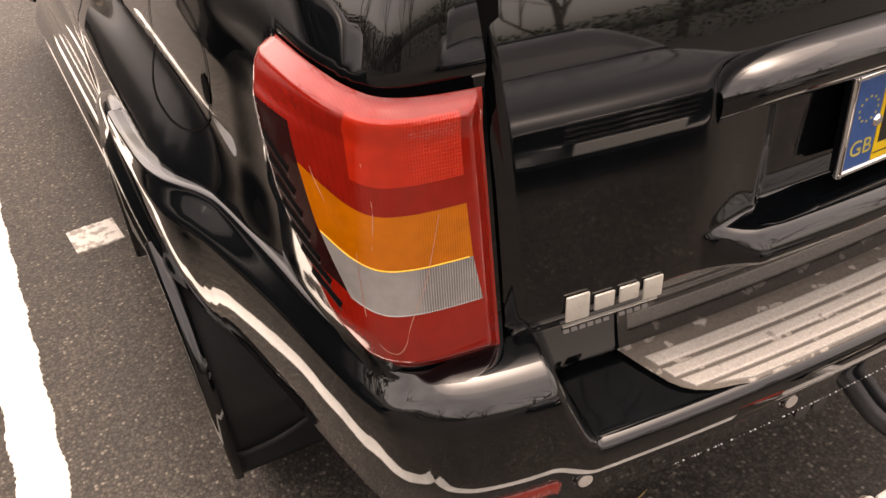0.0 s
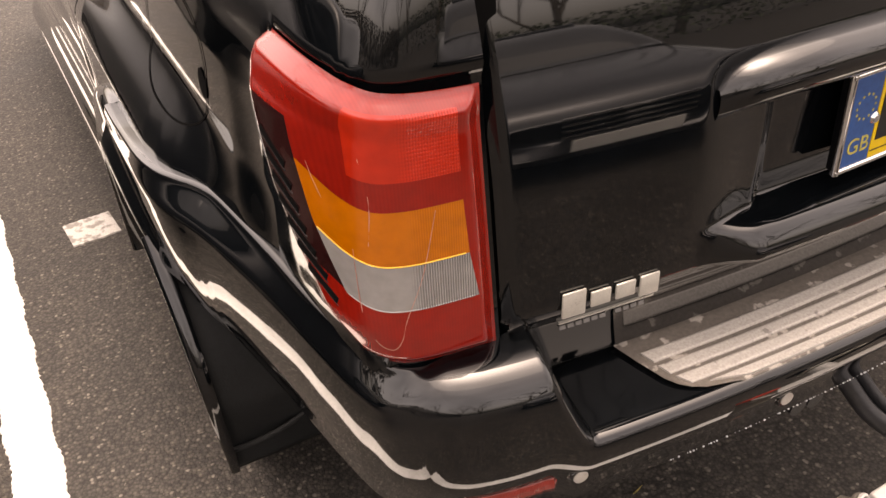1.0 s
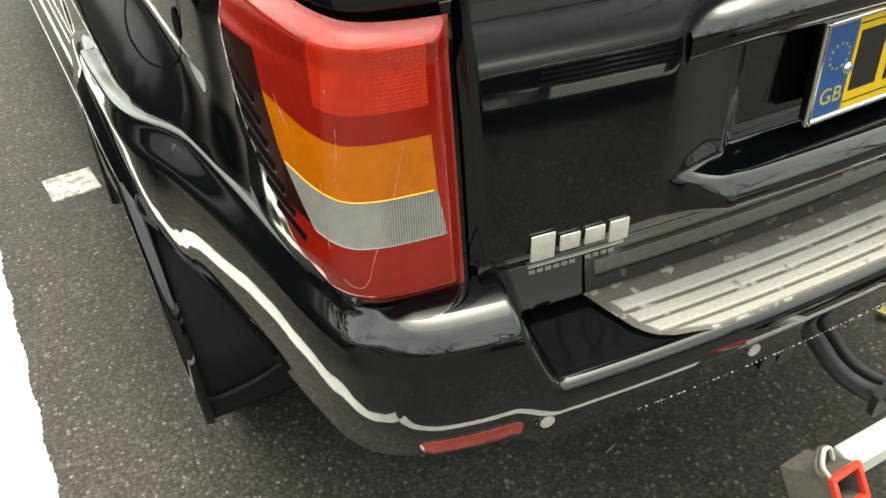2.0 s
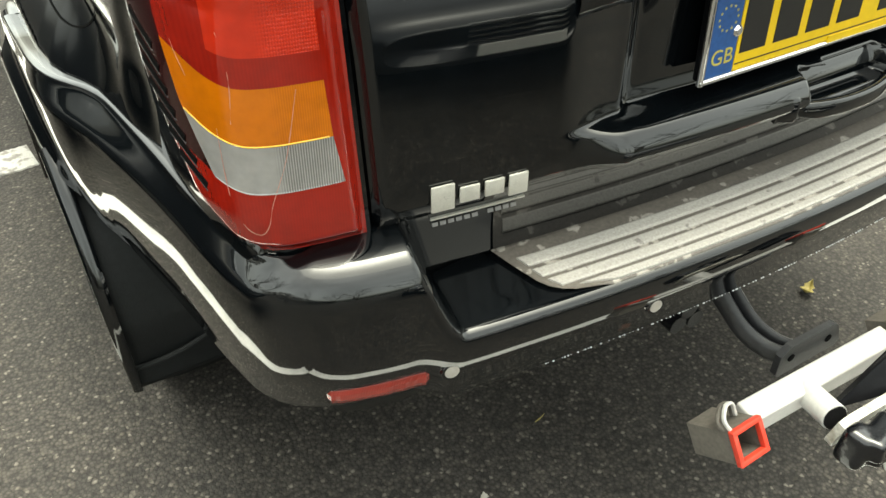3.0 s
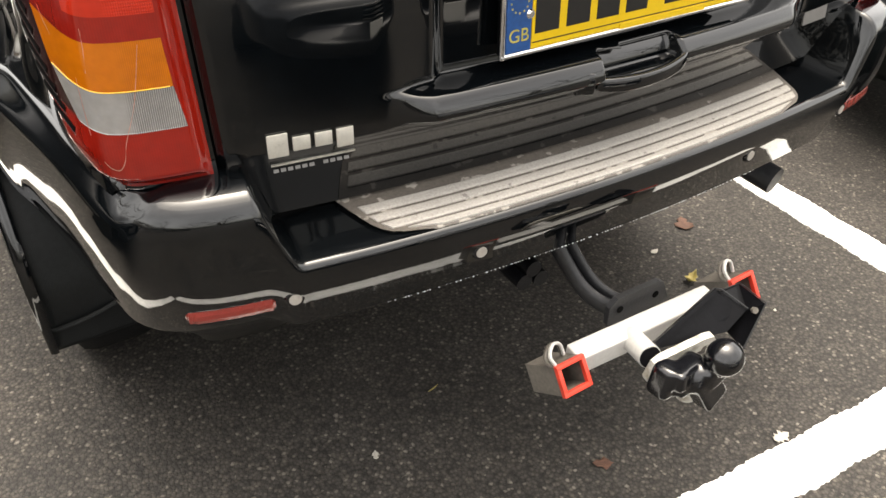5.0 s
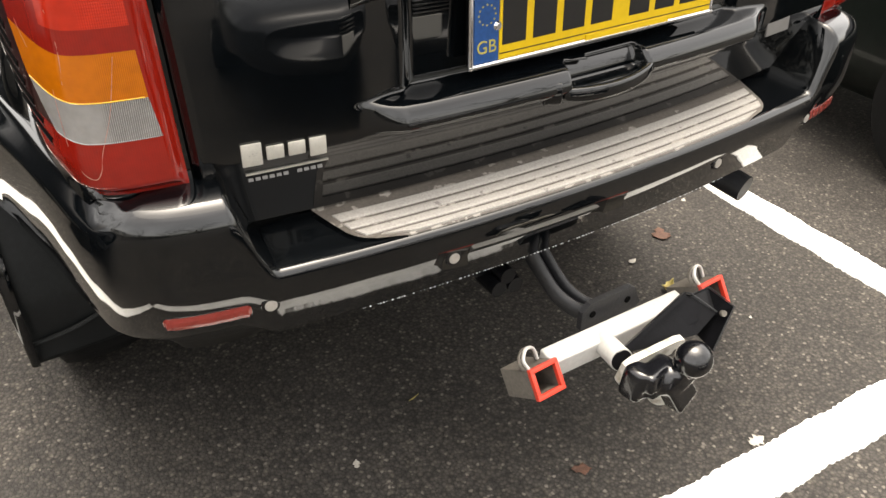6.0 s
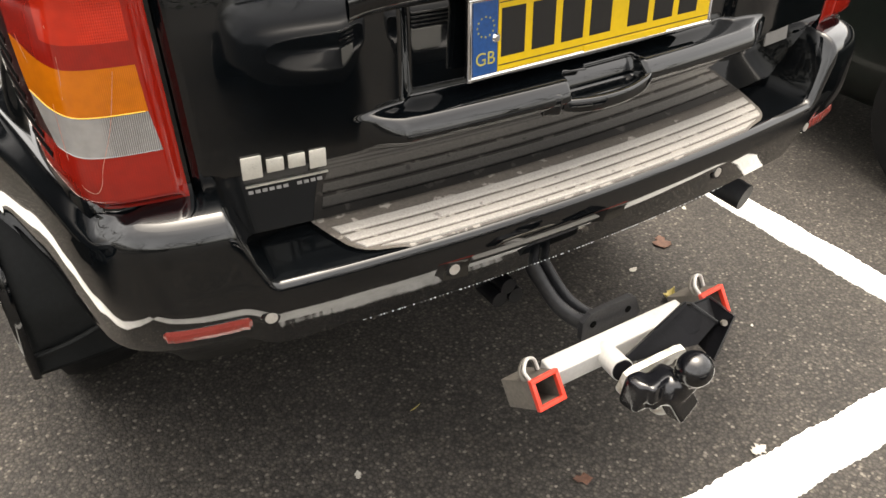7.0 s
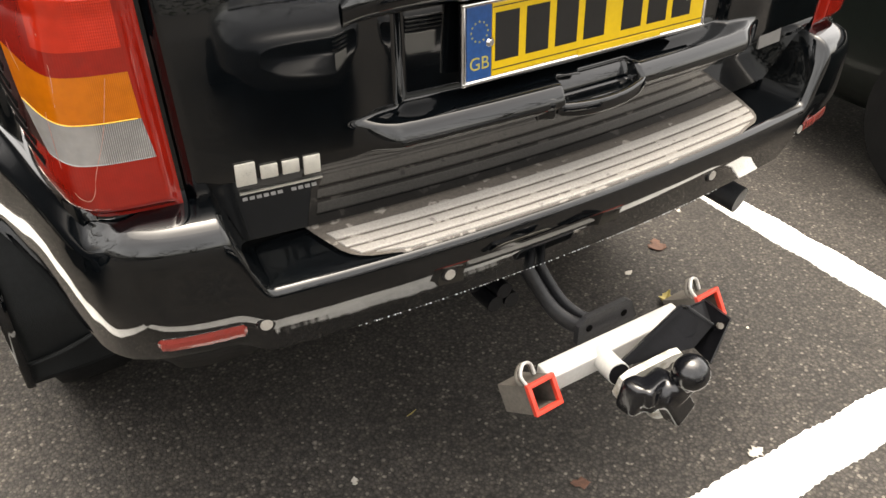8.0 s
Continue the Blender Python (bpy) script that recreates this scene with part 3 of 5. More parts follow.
def number_plate(car):
    plate = new("number_plate")
    plate.parent = car
    plate.matrix_basis = pose(0, -0.004, 1.132, 90 - 3, 0, 0)
    bm = bmesh.new()
    # chrome surround, hollow
    out = [(-0.266, -0.064), (0.266, -0.064), (0.266, 0.064), (-0.266, 0.064)]
    ring = 0.0065
    for a, b in ((0, 1), (1, 2), (2, 3), (3, 0)):
        p, q = Vector((*out[a], 0)), Vector((*out[b], 0))
        d = (q - p).normalized()
        s = Vector((-d.y, d.x, 0)) * ring / 2
        tube(bm, [p + s, q + s], ring / 2 + 0.0012, 10)
        bmesh.ops.create_uvsphere(bm, u_segments=10, v_segments=8, radius=ring / 2 + 0.0013, matrix=Matrix.Translation(p + Vector((ring / 2 if p.x < 0 else -ring / 2, ring / 2 if p.y < 0 else -ring / 2, 0))))
    part("plate_frame", bm, CHROME, plate, "narrow chrome surround", True)
    bm = bmesh.new()
    box(bm, (0.525, 0.122, 0.012), pose(0, 0, -0.008), 0.002)
    part("plate_back", bm, BLACK_STEEL, plate)
    bm = bmesh.new()
    box(bm, (0.470, 0.113, 0.003), pose(0.0245, 0, 0.0005), 0.001)
    part("plate_face", bm, YELLOW, plate, "yellow reflective face")
    bm = bmesh.new()
    box(bm, (0.046, 0.113, 0.003), pose(-0.2345, 0, 0.0005), 0.001)
    part("blue_band", bm, BLUE, plate, "blue band with a ring of stars")
    bm = bmesh.new()
    for k in range(12):
        a = 2 * math.pi * k / 12
        prism(bm, [(0.0022 * (1 if q % 2 == 0 else 0.42) * math.sin(math.pi * q / 5), 0.0022 * (1 if q % 2 == 0 else 0.42) * math.cos(math.pi * q / 5)) for q in range(10)],
              (1, 0, 0), (0, 1, 0), (-0.2345 + 0.0155 * math.cos(a), 0.018 + 0.0155 * math.sin(a), 0.002), 0.0005)
    part("star_ring", bm, GOLD, plate, "ring of small yellow stars")
    txt = bpy.data.curves.new("country_letters", "FONT")
    txt.body, txt.size, txt.extrude, txt.align_x = "GB", 0.029, 0.0003, "CENTER"
    txt.materials.append(GOLD)
    t_ob = new("country_letters", txt)
    t_ob.parent = plate
    t_ob.matrix_basis = pose(-0.2345, -0.041, 0.0023)
    tagged(t_ob, "yellow letters GB")
    # the registration stands as plain bars
    xs = [-0.182, -0.122, -0.062, -0.002, 0.082, 0.142, 0.202]
    for x in xs:
        bm = bmesh.new()
        box(bm, (0.046, 0.076, 0.001), pose(x, 0.004, 0.0023), 0.0004, 1)
        part("plate_bar", bm, INK, plate)
    bm = bmesh.new()
    box(bm, (0.468, 0.0016, 0.0006), pose(0.0245, -0.047, 0.0022))
    box(bm, (0.468, 0.0016, 0.0006), pose(0.0245, 0.051, 0.0022))
    part("plate_border", bm, INK, plate)
    bm = bmesh.new()
    box(bm, (0.19, 0.010, 0.002), pose(0.06, -0.0545, 0.003), 0.0005)
    part("plate_sticker", bm, YELLOW, plate, "strip of yellow tape along the lower edge")
    for x in (-0.228 + 0.014, 0.214):
        bm = bmesh.new()
        rod(bm, (x, -0.002, 0.001), (x, -0.002, 0.004), 0.0085, 20, 0.006)
        rod(bm, (x, -0.002, 0.003), (x, -0.002, 0.0055), 0.0045, 12)
        part("plate_screw", bm, CHROME, plate, "domed metal screw", True)
    return plate


def gate_handle(car):
    """The pull under the plate, across a pocket in the ledge."""
    h = new("tailgate_handle")
    h.parent = car

    def bar(name, pts, tall, deep, label):
        pts = smooth_line(pts, 10)
        cols = []
        for i, p in enumerate(pts):
            d = (pts[min(i + 1, len(pts) - 1)] - pts[max(i - 1, 0)]).normalized()
            n = Vector((d.y, -d.x, 0)).normalized()
            u = i / (len(pts) - 1)
            k = math.sqrt(max(0.02, 1 - abs(2 * u - 1) ** 9))
            ring = []
            for q in range(21):
                a = 2 * math.pi * q / 20
                c, e = math.cos(a), math.sin(a)
                ring.append(p + n * (deep / 2 * k * math.copysign(abs(c) ** 0.65, c)) + Vector((0, 0, tall / 2 * k * math.copysign(abs(e) ** 0.65, e))))
            cols.append(ring)
        vs, fs = sheet(cols)
        m = len(cols[0])
        fs += [tuple(range(m - 1)), tuple((len(cols) - 1) * m + q for q in range(m - 1))[::-1]]
        return link_mesh(name, vs, fs, PAINT, h, label)

    bar("grip", [(-0.094, -0.034, 1.000), (-0.060, -0.046, 0.998), (-0.015, -0.054, 0.998), (0.035, -0.054, 1.000), (0.080, -0.045, 1.005), (0.106, -0.033, 1.010)], 0.027, 0.018, "curved black pull grip")
    bar("lock_cover", [(-0.130, -0.026, 1.007), (-0.114, -0.032, 1.006), (-0.098, -0.036, 1.005)], 0.042, 0.024, "glossy lock block")
    bar("hinge_block", [(0.100, -0.030, 1.015), (0.111, -0.027, 1.016), (0.122, -0.023, 1.017)], 0.030, 0.018, "rounded end of the pull")
    bm = bmesh.new()
    box(bm, (0.085, 0.004, 0.012), pose(-0.030, 0.006, 1.020, 20, 0, 0), 0.002)
    part("release_pad", bm, BLACK_GLOSS, h, "black release pad inside the pocket", True)
    return h


def badges(car):
    """Brand lettering stands as plain metal shapes."""
    base = new("tailgate_badge")
    base.parent = car
    x = -0.628
    for w, hgt in ((0.030, 0.036), (0.026, 0.022), (0.026, 0.022), (0.026, 0.030)):
        bm = bmesh.new()
        zc = 1.004 if hgt < 0.025 else (1.006 if hgt > 0.034 else 1.000)
        xc = x + w / 2
        box(bm, (w, 0.0035, hgt), pose(xc, gate_y(xc, zc) - 0.002, zc - 0.004, 0, 0, math.degrees(math.atan(0.214 * xc))), 0.002, 2)
        part("badge_bar", bm, BADGE, base, "plain satin metal bar", True)
        x += w + 0.006
    cols = []
    for i in range(13):
        xc = -0.620 + 0.0105 * i
        y = gate_y(xc, 0.963)
        cols.append([(xc, y + 0.001, 0.9605), (xc, y - 0.002, 0.9605), (xc, y - 0.0025, 0.9635), (xc, y + 0.001, 0.9635)])
    vs, fs = sheet(cols)
    link_mesh("badge_line", vs, fs, BADGE, base, "thin metal line", smooth=False)
    for i in range(11):
        if i == 6:
            continue
        xc = -0.612 + 0.0106 * i
        bm = bmesh.new()
        box(bm, (0.0076, 0.0016, 0.0052), pose(xc, gate_y(xc, 0.950) - 0.0008, 0.950, -17, 0, math.degrees(math.atan(0.214 * xc))))
        part("badge_dash", bm, BADGE_DIM, base)
    bm = bmesh.new()
    box(bm, (0.078, 0.004, 0.030), pose(0.512, gate_y(0.512, 0.99) - 0.001, 0.990, -6, 0, 6.2), 0.001)
    part("badge_plate", bm, BADGE_DIM, base, "small grey metal badge")
    return base


# rear bumper: outline of its widest line, and sections outward and upward
def bumper_line():
    left = [(-0.9645, 1.06), (-0.9643, 0.96), (-0.9640, 0.86), (-0.9625, 0.75), (-0.9575, 0.66), (-0.9475, 0.60), (-0.9345, 0.548), (-0.9255, 0.51), (-0.914, 0.45), (-0.8935, 0.33), (-0.872, 0.19), (-0.8535, 0.105), (-0.831, 0.045), (-0.79, 0.003), (-0.72, -0.022)]
    mid = [(-0.60 + 0.12 * i, -0.080 + 0.107 * (-0.60 + 0.12 * i) ** 2) for i in range(11)]
    return smooth_line([(x, y, 0) for x, y in left + mid + [(-x, y) for x, y in left[::-1]]], 14)


CAP = [(-0.150, 0.958), (-0.090, 0.9695), (-0.080, 0.9705), (-0.060, 0.9690), (-0.043, 0.9663), (-0.028, 0.9608), (-0.016, 0.9525), (-0.0075, 0.9420), (-0.002, 0.9285), (0.000, 0.905), (0.000, 0.875), (-0.0004, 0.850), (-0.0010, 0.836),
       (-0.0020, 0.824), (-0.0038, 0.813), (-0.0068, 0.801), (-0.0110, 0.788), (-0.0185, 0.767), (-0.0275, 0.745), (-0.038, 0.726), (-0.050, 0.712), (-0.066, 0.690), (-0.080, 0.66), (-0.12, 0.650)]
STEP = [(-0.230, 0.850), (-0.200, 0.847), (-0.160, 0.845), (-0.120, 0.842), (-0.080, 0.839), (-0.050, 0.837), (-0.022, 0.8362), (-0.013, 0.8352), (-0.0065, 0.8328), (-0.0022, 0.8288), (0.0, 0.8225), (0.000, 0.810), (-0.0010, 0.798),
        (-0.0024, 0.788), (-0.0045, 0.779), (-0.007, 0.770), (-0.0098, 0.761), (-0.0135, 0.750), (-0.0185, 0.735), (-0.025, 0.716), (-0.0325, 0.696), (-0.055, 0.692), (-0.09, 0.66), (-0.12, 0.640)]


def wing_section(y):
    """The side behind the rear wheel, which grows into the lip round the arch."""
    top = soft_table([(0.04, 0.958), (0.10, 0.964), (0.16, 0.972), (0.21, 0.976), (0.35, 0.977), (0.50, 0.973), (0.56, 0.969), (0.69, 0.952), (0.78, 0.940), (0.96, 0.910), (1.06, 0.905)], y)
    edge = soft_table([(0.04, -0.030), (0.10, -0.022), (0.21, -0.018), (0.35, -0.026), (0.47, -0.034), (0.54, -0.039), (0.60, -0.028), (0.69, -0.011), (0.78, -0.005), (1.06, -0.004)], y)
    low = max(0.708, WHEEL_Z + math.sqrt(max(0.0, ARCH_R ** 2 - (y - AXLE_R) ** 2)))
    lip, hang = sm((y - 0.54) / 0.24), sm((y - 0.66) / 0.13)
    rows = [(edge - 0.06, top - 0.006), (edge - 0.016, top + 0.0005), (edge - 0.007, top + 0.001), (edge - 0.001, top - 0.0015)]

    def off(z):
        flat = 0.03 * (0.975 - z) + (0.0164 - (z - 0.884) ** 2) / 1.45 - 0.0140
        flat = edge + (flat - edge) * sm((top - z) / 0.045)
        flare = edge + (0.003 - edge) * sm((top - z) / 0.05) - 0.9 * max(0.0, 0.865 - z) ** 2
        return flat + (flare - flat) * lip + 0.022 * hang * sm((low + 0.060 - z) / 0.055)

    for k in range(16):
        z = top - 0.009 + (low - top + 0.009) * k / 15
        rows.append((off(z), z))
    o = off(low)
    rows += [(o - 0.012, low - 0.010), (o - 0.035, low - 0.006), (o - 0.07, low - 0.002), (o - 0.12, low)]
    return rows


def bumper_off(x, z):
    """How far the rear face stands behind the widest line at height z."""
    k = sm((abs(x) - 0.612) / 0.066)
    a = lerp_table([(q, o) for o, q in STEP[10:21]][::-1], z)
    b = lerp_table([(q, o) for o, q in CAP[9:21]][::-1], z)
    return a + (b - a) * k


def rear_bumper(car):
    line = bumper_line()
    cols, low, pts = [], [], []
    for i, p in enumerate(line):
        d = (line[min(i + 1, len(line) - 1)] - line[max(i - 1, 0)]).normalized()
        pts.append((p, Vector((d.y, -d.x, 0))))
    fine = []
    for (p, n), (q, m) in zip(pts, pts[1:]):
        fine += [(p.lerp(q, k / 3), n.lerp(m, k / 3).normalized()) for k in range(3)]
    fine.append(pts[-1])
    for p, n in fine:
        ax = abs(p.x)
        hi = sm((ax - 0.612) / 0.066)
        upper, lower = sm((p.y - 0.004) / 0.075), sm((p.y + 0.02) / 0.15)
        col = []
        for k, ((co, cz), (so, sz), (wo, wz)) in enumerate(zip(CAP, STEP, wing_section(p.y))):
            w = upper + (lower - upper) * sm((k - 5) / 7)
            o, z = so + (co - so) * hi, sz + (cz - sz) * hi
            o, z = o + (wo - o) * w, z + (wz - z) * w
            col.append((p.x + n.x * o, p.y + n.y * o, z))
        cols.append(smooth_line(col[:21], 3))
        low.append(col[20:])
    vs, fs = sheet(cols)
    b = link_mesh("rear_bumper", vs, fs, PAINT, car, "glossy black bumper with a step in the middle")
    vs, fs = sheet(low)
    link_mesh("valance", vs, fs, VALANCE, b, "dull black lower valance")
    # rain drops hanging from the lower edge
    rnd = random.Random(9)
    bm = bmesh.new()
    for i in range(200):
        x = -0.47 + 0.86 * i / 199 + rnd.uniform(-0.002, 0.002)
        r = rnd.choice((0.0, 0.0008, 0.0012, 0.0017))
        if r:
            bmesh.ops.create_icosphere(bm, subdivisions=1, radius=r, matrix=Matrix.Translation((x, -0.080 + 0.107 * x * x + 0.0335, 0.694)))
    drops = part("rain_drops", bm, WATER, b, "row of hanging rain drops", True)
    tagged(drops, kind="stuff")
    return b


def step_pad(bumper):
    """A curved tread plate with raised worn ribs."""
    def y_at(x, off):
        return -0.080 + 0.107 * x * x - off

    def strip(o0, o1, end0, end1, z0, z1, h, name, mat, label="", n=90):
        cols = []
        for i in range(n + 1):
            u = -1 + 2 * i / n
            e = 0.0 if i not in (0, n) else 0.0
            pa = (u * end0, y_at(u * end0, o0), z0)
            pb = (u * end1, y_at(u * end1, o1), z1)
            c = 0.0025
            a, bb = Vector(pa), Vector(pb)
            d = (bb - a).normalized()
            cols.append([a - Vector((0, 0, 0.003)), a + Vector((0, 0, h - 0.001)), a + d * c + Vector((0, 0, h)), bb - d * c + Vector((0, 0, h)), bb + Vector((0, 0, h - 0.001)), bb - Vector((0, 0, 0.003))])
        vs, fs = sheet(cols)
        m = len(cols[0])
        fs += [tuple(range(m)), tuple(range((len(cols) - 1) * m, len(cols) * m))[::-1]]
        return link_mesh(name, vs, fs, mat, pad_ob if name != "step_pad" else bumper, label, smooth=False)

    # off: how far behind the bumper's widest line
    def z_at(o):
        return 0.8355 + 0.09 * (-o - 0.02)

    def end_at(o):
        return lerp_table([(-0.20, 0.528), (-0.14, 0.514), (-0.09, 0.500), (-0.05, 0.487), (-0.03, 0.474), (-0.018, 0.450), (-0.010, 0.40)], o)

    pad_ob = None
    offs = [-0.185, -0.16, -0.14, -0.115, -0.09, -0.07, -0.05, -0.036, -0.026, -0.018, -0.013, -0.010]
    cols = []
    for i in range(101):
        u = -1 + 2 * i / 100
        col = [(u * end_at(offs[0]), y_at(u * end_at(offs[0]), offs[0]), z_at(offs[0]) - 0.003)]
        col += [(u * end_at(o), y_at(u * end_at(o), o), z_at(o) + 0.0045 - (0.003 if o > -0.0105 else 0)) for o in offs]
        col += [(u * end_at(offs[-1]), y_at(u * end_at(offs[-1]), offs[-1] + 0.001), z_at(offs[-1]) - 0.003)]
        cols.append(col)
    vs, fs = sheet(cols)
    m = len(cols[0])
    fs += [tuple(range(m))[::-1], tuple(range(100 * m, 101 * m))]
    pad_ob = link_mesh("step_pad", vs, fs, PAD, bumper, "weathered grey-brown plastic tread plate", smooth=False)
    for o0, o1, cut in ((-0.097, -0.077, 0.014), (-0.070, -0.053, 0.012), (-0.047, -0.030, 0.012), (-0.024, -0.012, 0.022)):
        strip(o0, o1, end_at(o0) - cut, end_at(o1) - cut, z_at(o0) + 0.0045, z_at(o1) + 0.0045, 0.003, "tread_rib", PAD_RIB)
    return pad_ob


def bumper_details(b):
    line = bumper_line()

    def place(x, z, off):
        best = min(range(1, len(line) - 1), key=lambda i: abs(line[i].x - x) + (10 if line[i].y > 0.3 else 0))
        d = (line[best + 1] - line[best - 1]).normalized()
        n = Vector((d.y, -d.x, 0))
        q = line[best] + n * off
        q.z = z
        q.x, q.y = q.x + (x - line[best].x), q.y
        return q, n, d

    for x, z in ((-0.632, 0.773), (-0.318, 0.766), (0.318, 0.766), (0.632, 0.773)):
        q, n, d = place(x, z, bumper_off(x, z))
        s = new("parking_sensor")
        s.parent = b
        bm = bmesh.new()
        rod(bm, q - n * 0.004, q + n * 0.003, 0.0165, 28, 0.014)
        part("sensor_ring", bm, BLACK_GLOSS, s, "black ring", True)
        bm = bmesh.new()
        rod(bm, q, q + n * 0.0042, 0.0105, 24, 0.0098)
        part("sensor_disc", bm, SENSOR, s, "dusty grey disc", True)
    for sgn in (-1, 1):
        r = new("bumper_reflector")
        r.parent = b
        cols, rim = [], []
        for i in range(25):
            x = sgn * (-0.792 + (0.792 - 0.660) * i / 24)
            q, n, d = place(x, 0.767, bumper_off(x, 0.767) + 0.001)
            e = 0.004 * (1 if i in (0, 24) else 0)
            cols.append([q + n * o + Vector((0, 0, z)) for o, z in ((-0.004, -0.0135 + e), (0.004 - e, -0.0105 + e), (0.006 - e, -0.004), (0.006 - e, 0.004), (0.004 - e, 0.0105 - e), (-0.004, 0.0135 - e))])
            rim.append([q + n * o + Vector((0, 0, z)) for o, z in ((-0.003, -0.018), (0.0012, -0.016), (0.0012, 0.016), (-0.003, 0.018))])
        vs, fs = sheet(cols)
        link_mesh("reflector_face", vs, fs, REFLECTOR, r, "long dull red reflector", smooth=False)
        vs, fs = sheet(rim)
        link_mesh("reflector_rim", vs, fs, BLACK_GLOSS, r)


def arch_flare(car, sgn, ya):
    """The wide lip round a wheel arch; the bumper's wing forms the rear wheel's hind half, but for its hanging end."""
    prof = [(1.05, -0.090), (1.035, -0.050), (1.018, -0.034), (1.006, -0.025), (0.992, -0.020), (0.95, -0.015), (0.85, -0.007), (0.70, -0.002), (0.45, 0.001), (0.20, 0.006), (0.05, 0.010), (-0.03, 0.010), (-0.10, 0.0), (-0.13, -0.025), (-0.13, -0.10)]
    cols = []
    for deg in range(90 if ya == AXLE_R else 10, 193):
        a = radians(deg)
        col = []
        for r, dx in prof:
            far = ARCH_R + r * (0.09 if r > 0 else 0.12)
            col.append((sgn * (0.965 + dx), ya - far * math.cos(a), WHEEL_Z + far * math.sin(a)))
        cols.append(col)
    vs, fs = sheet(cols)
    flare = link_mesh("arch_flare", vs, fs, PAINT, car, "wide glossy black wheel-arch lip")
    if ya == AXLE_R:
        cols = []
        for i in range(61):
            u = i / 60
            a = radians(56 - 72 * u)
            ring = []
            for k in range(15):
                q = math.pi * (k / 14 * 1.3 - 0.15)
                far = ARCH_R + 0.004 - (0.017 - 0.011 * u) * math.cos(q)
                x = 0.9625 + (0.0225 - 0.010 * u) * max(-0.6, math.sin(q)) - 0.006 * sm((u - 0.6) / 0.4)
                ring.append((sgn * x, ya - far * math.cos(a), WHEEL_Z + far * math.sin(a)))
            cols.append(ring)
        vs, fs = sheet(cols)
        link_mesh("arch_lip", vs, fs, PAINT, flare)
    return flare


def wheel(car, sgn, ya):
    w = new("wheel")
    w.parent = car
    w.matrix_basis = pose(sgn * 0.800, ya, WHEEL_Z, 0, 0, 0 if sgn < 0 else 180)
    prof = [(0.10, 0.21), (0.115, 0.24), (0.118, 0.30), (0.110, 0.345), (0.092, 0.375), (0.06, 0.384), (0, 0.385), (-0.06, 0.384), (-0.092, 0.375), (-0.110, 0.345), (-0.115, 0.24), (-0.10, 0.21)]
    cols = [[(-x, r * math.cos(a), r * math.sin(a)) for x, r in prof] for a in [2 * math.pi * k / 64 for k in range(65)]]
    vs, fs = sheet(cols)
    link_mesh("tyre", vs, fs, TYRE, w)
    bm = bmesh.new()
    rod(bm, (-0.10, 0, 0), (0.09, 0, 0), 0.212, 48)
    for k in range(5):
        a = 2 * math.pi * k / 5
        box(bm, (0.03, 0.055, 0.18), Matrix.Translation((-0.10, 0, 0)) @ Matrix.Rotation(a, 4, "X") @ pose(0, 0, 0.105), 0.008)
    rod(bm, (-0.125, 0, 0), (-0.10, 0, 0), 0.05, 24)
    part("rim", bm, ALLOY, w, "dull alloy rim", True)


def mud_flap(car, sgn):
    cols = []
    def flap_y(u, z):
        k = max(z, 0.44) - WHEEL_Z
        return AXLE_R - math.sqrt(max(0.01, (ARCH_R - 0.006) ** 2 - k * k)) + 0.06 * max(0.0, 0.44 - z) - 0.02 * u - 0.012 * math.sin(math.pi * u) * sm((0.5 - z) / 0.15)

    for i in range(13):
        u = i / 12
        col = []
        for j in range(41):
            v = j / 40
            z = 0.262 + 0.48 * v + 0.045 * (1 - v) * u
            col.append((-sgn * -(0.982 - 0.015 * sm((0.55 - z) / 0.25) - 0.42 * u), flap_y(u, z), z))
        cols.append(col)
    vs, fs = sheet(cols)
    f = link_mesh("mud_flap", vs, fs, RUBBER, car, "black moulded rubber mud flap")
    sol = f.modifiers.new("thick", "SOLIDIFY")
    sol.thickness = 0.008
    bm = bmesh.new()
    tube(bm, [(-sgn * -(0.955 - 0.16 * u), flap_y(u, 0.33) - 0.003, 0.325 + 0.045 * u) for u in [k / 10 for k in range(11)]], 0.006, 8)
    part("flap_ridge", bm, RUBBER, f, "", True)
    return f


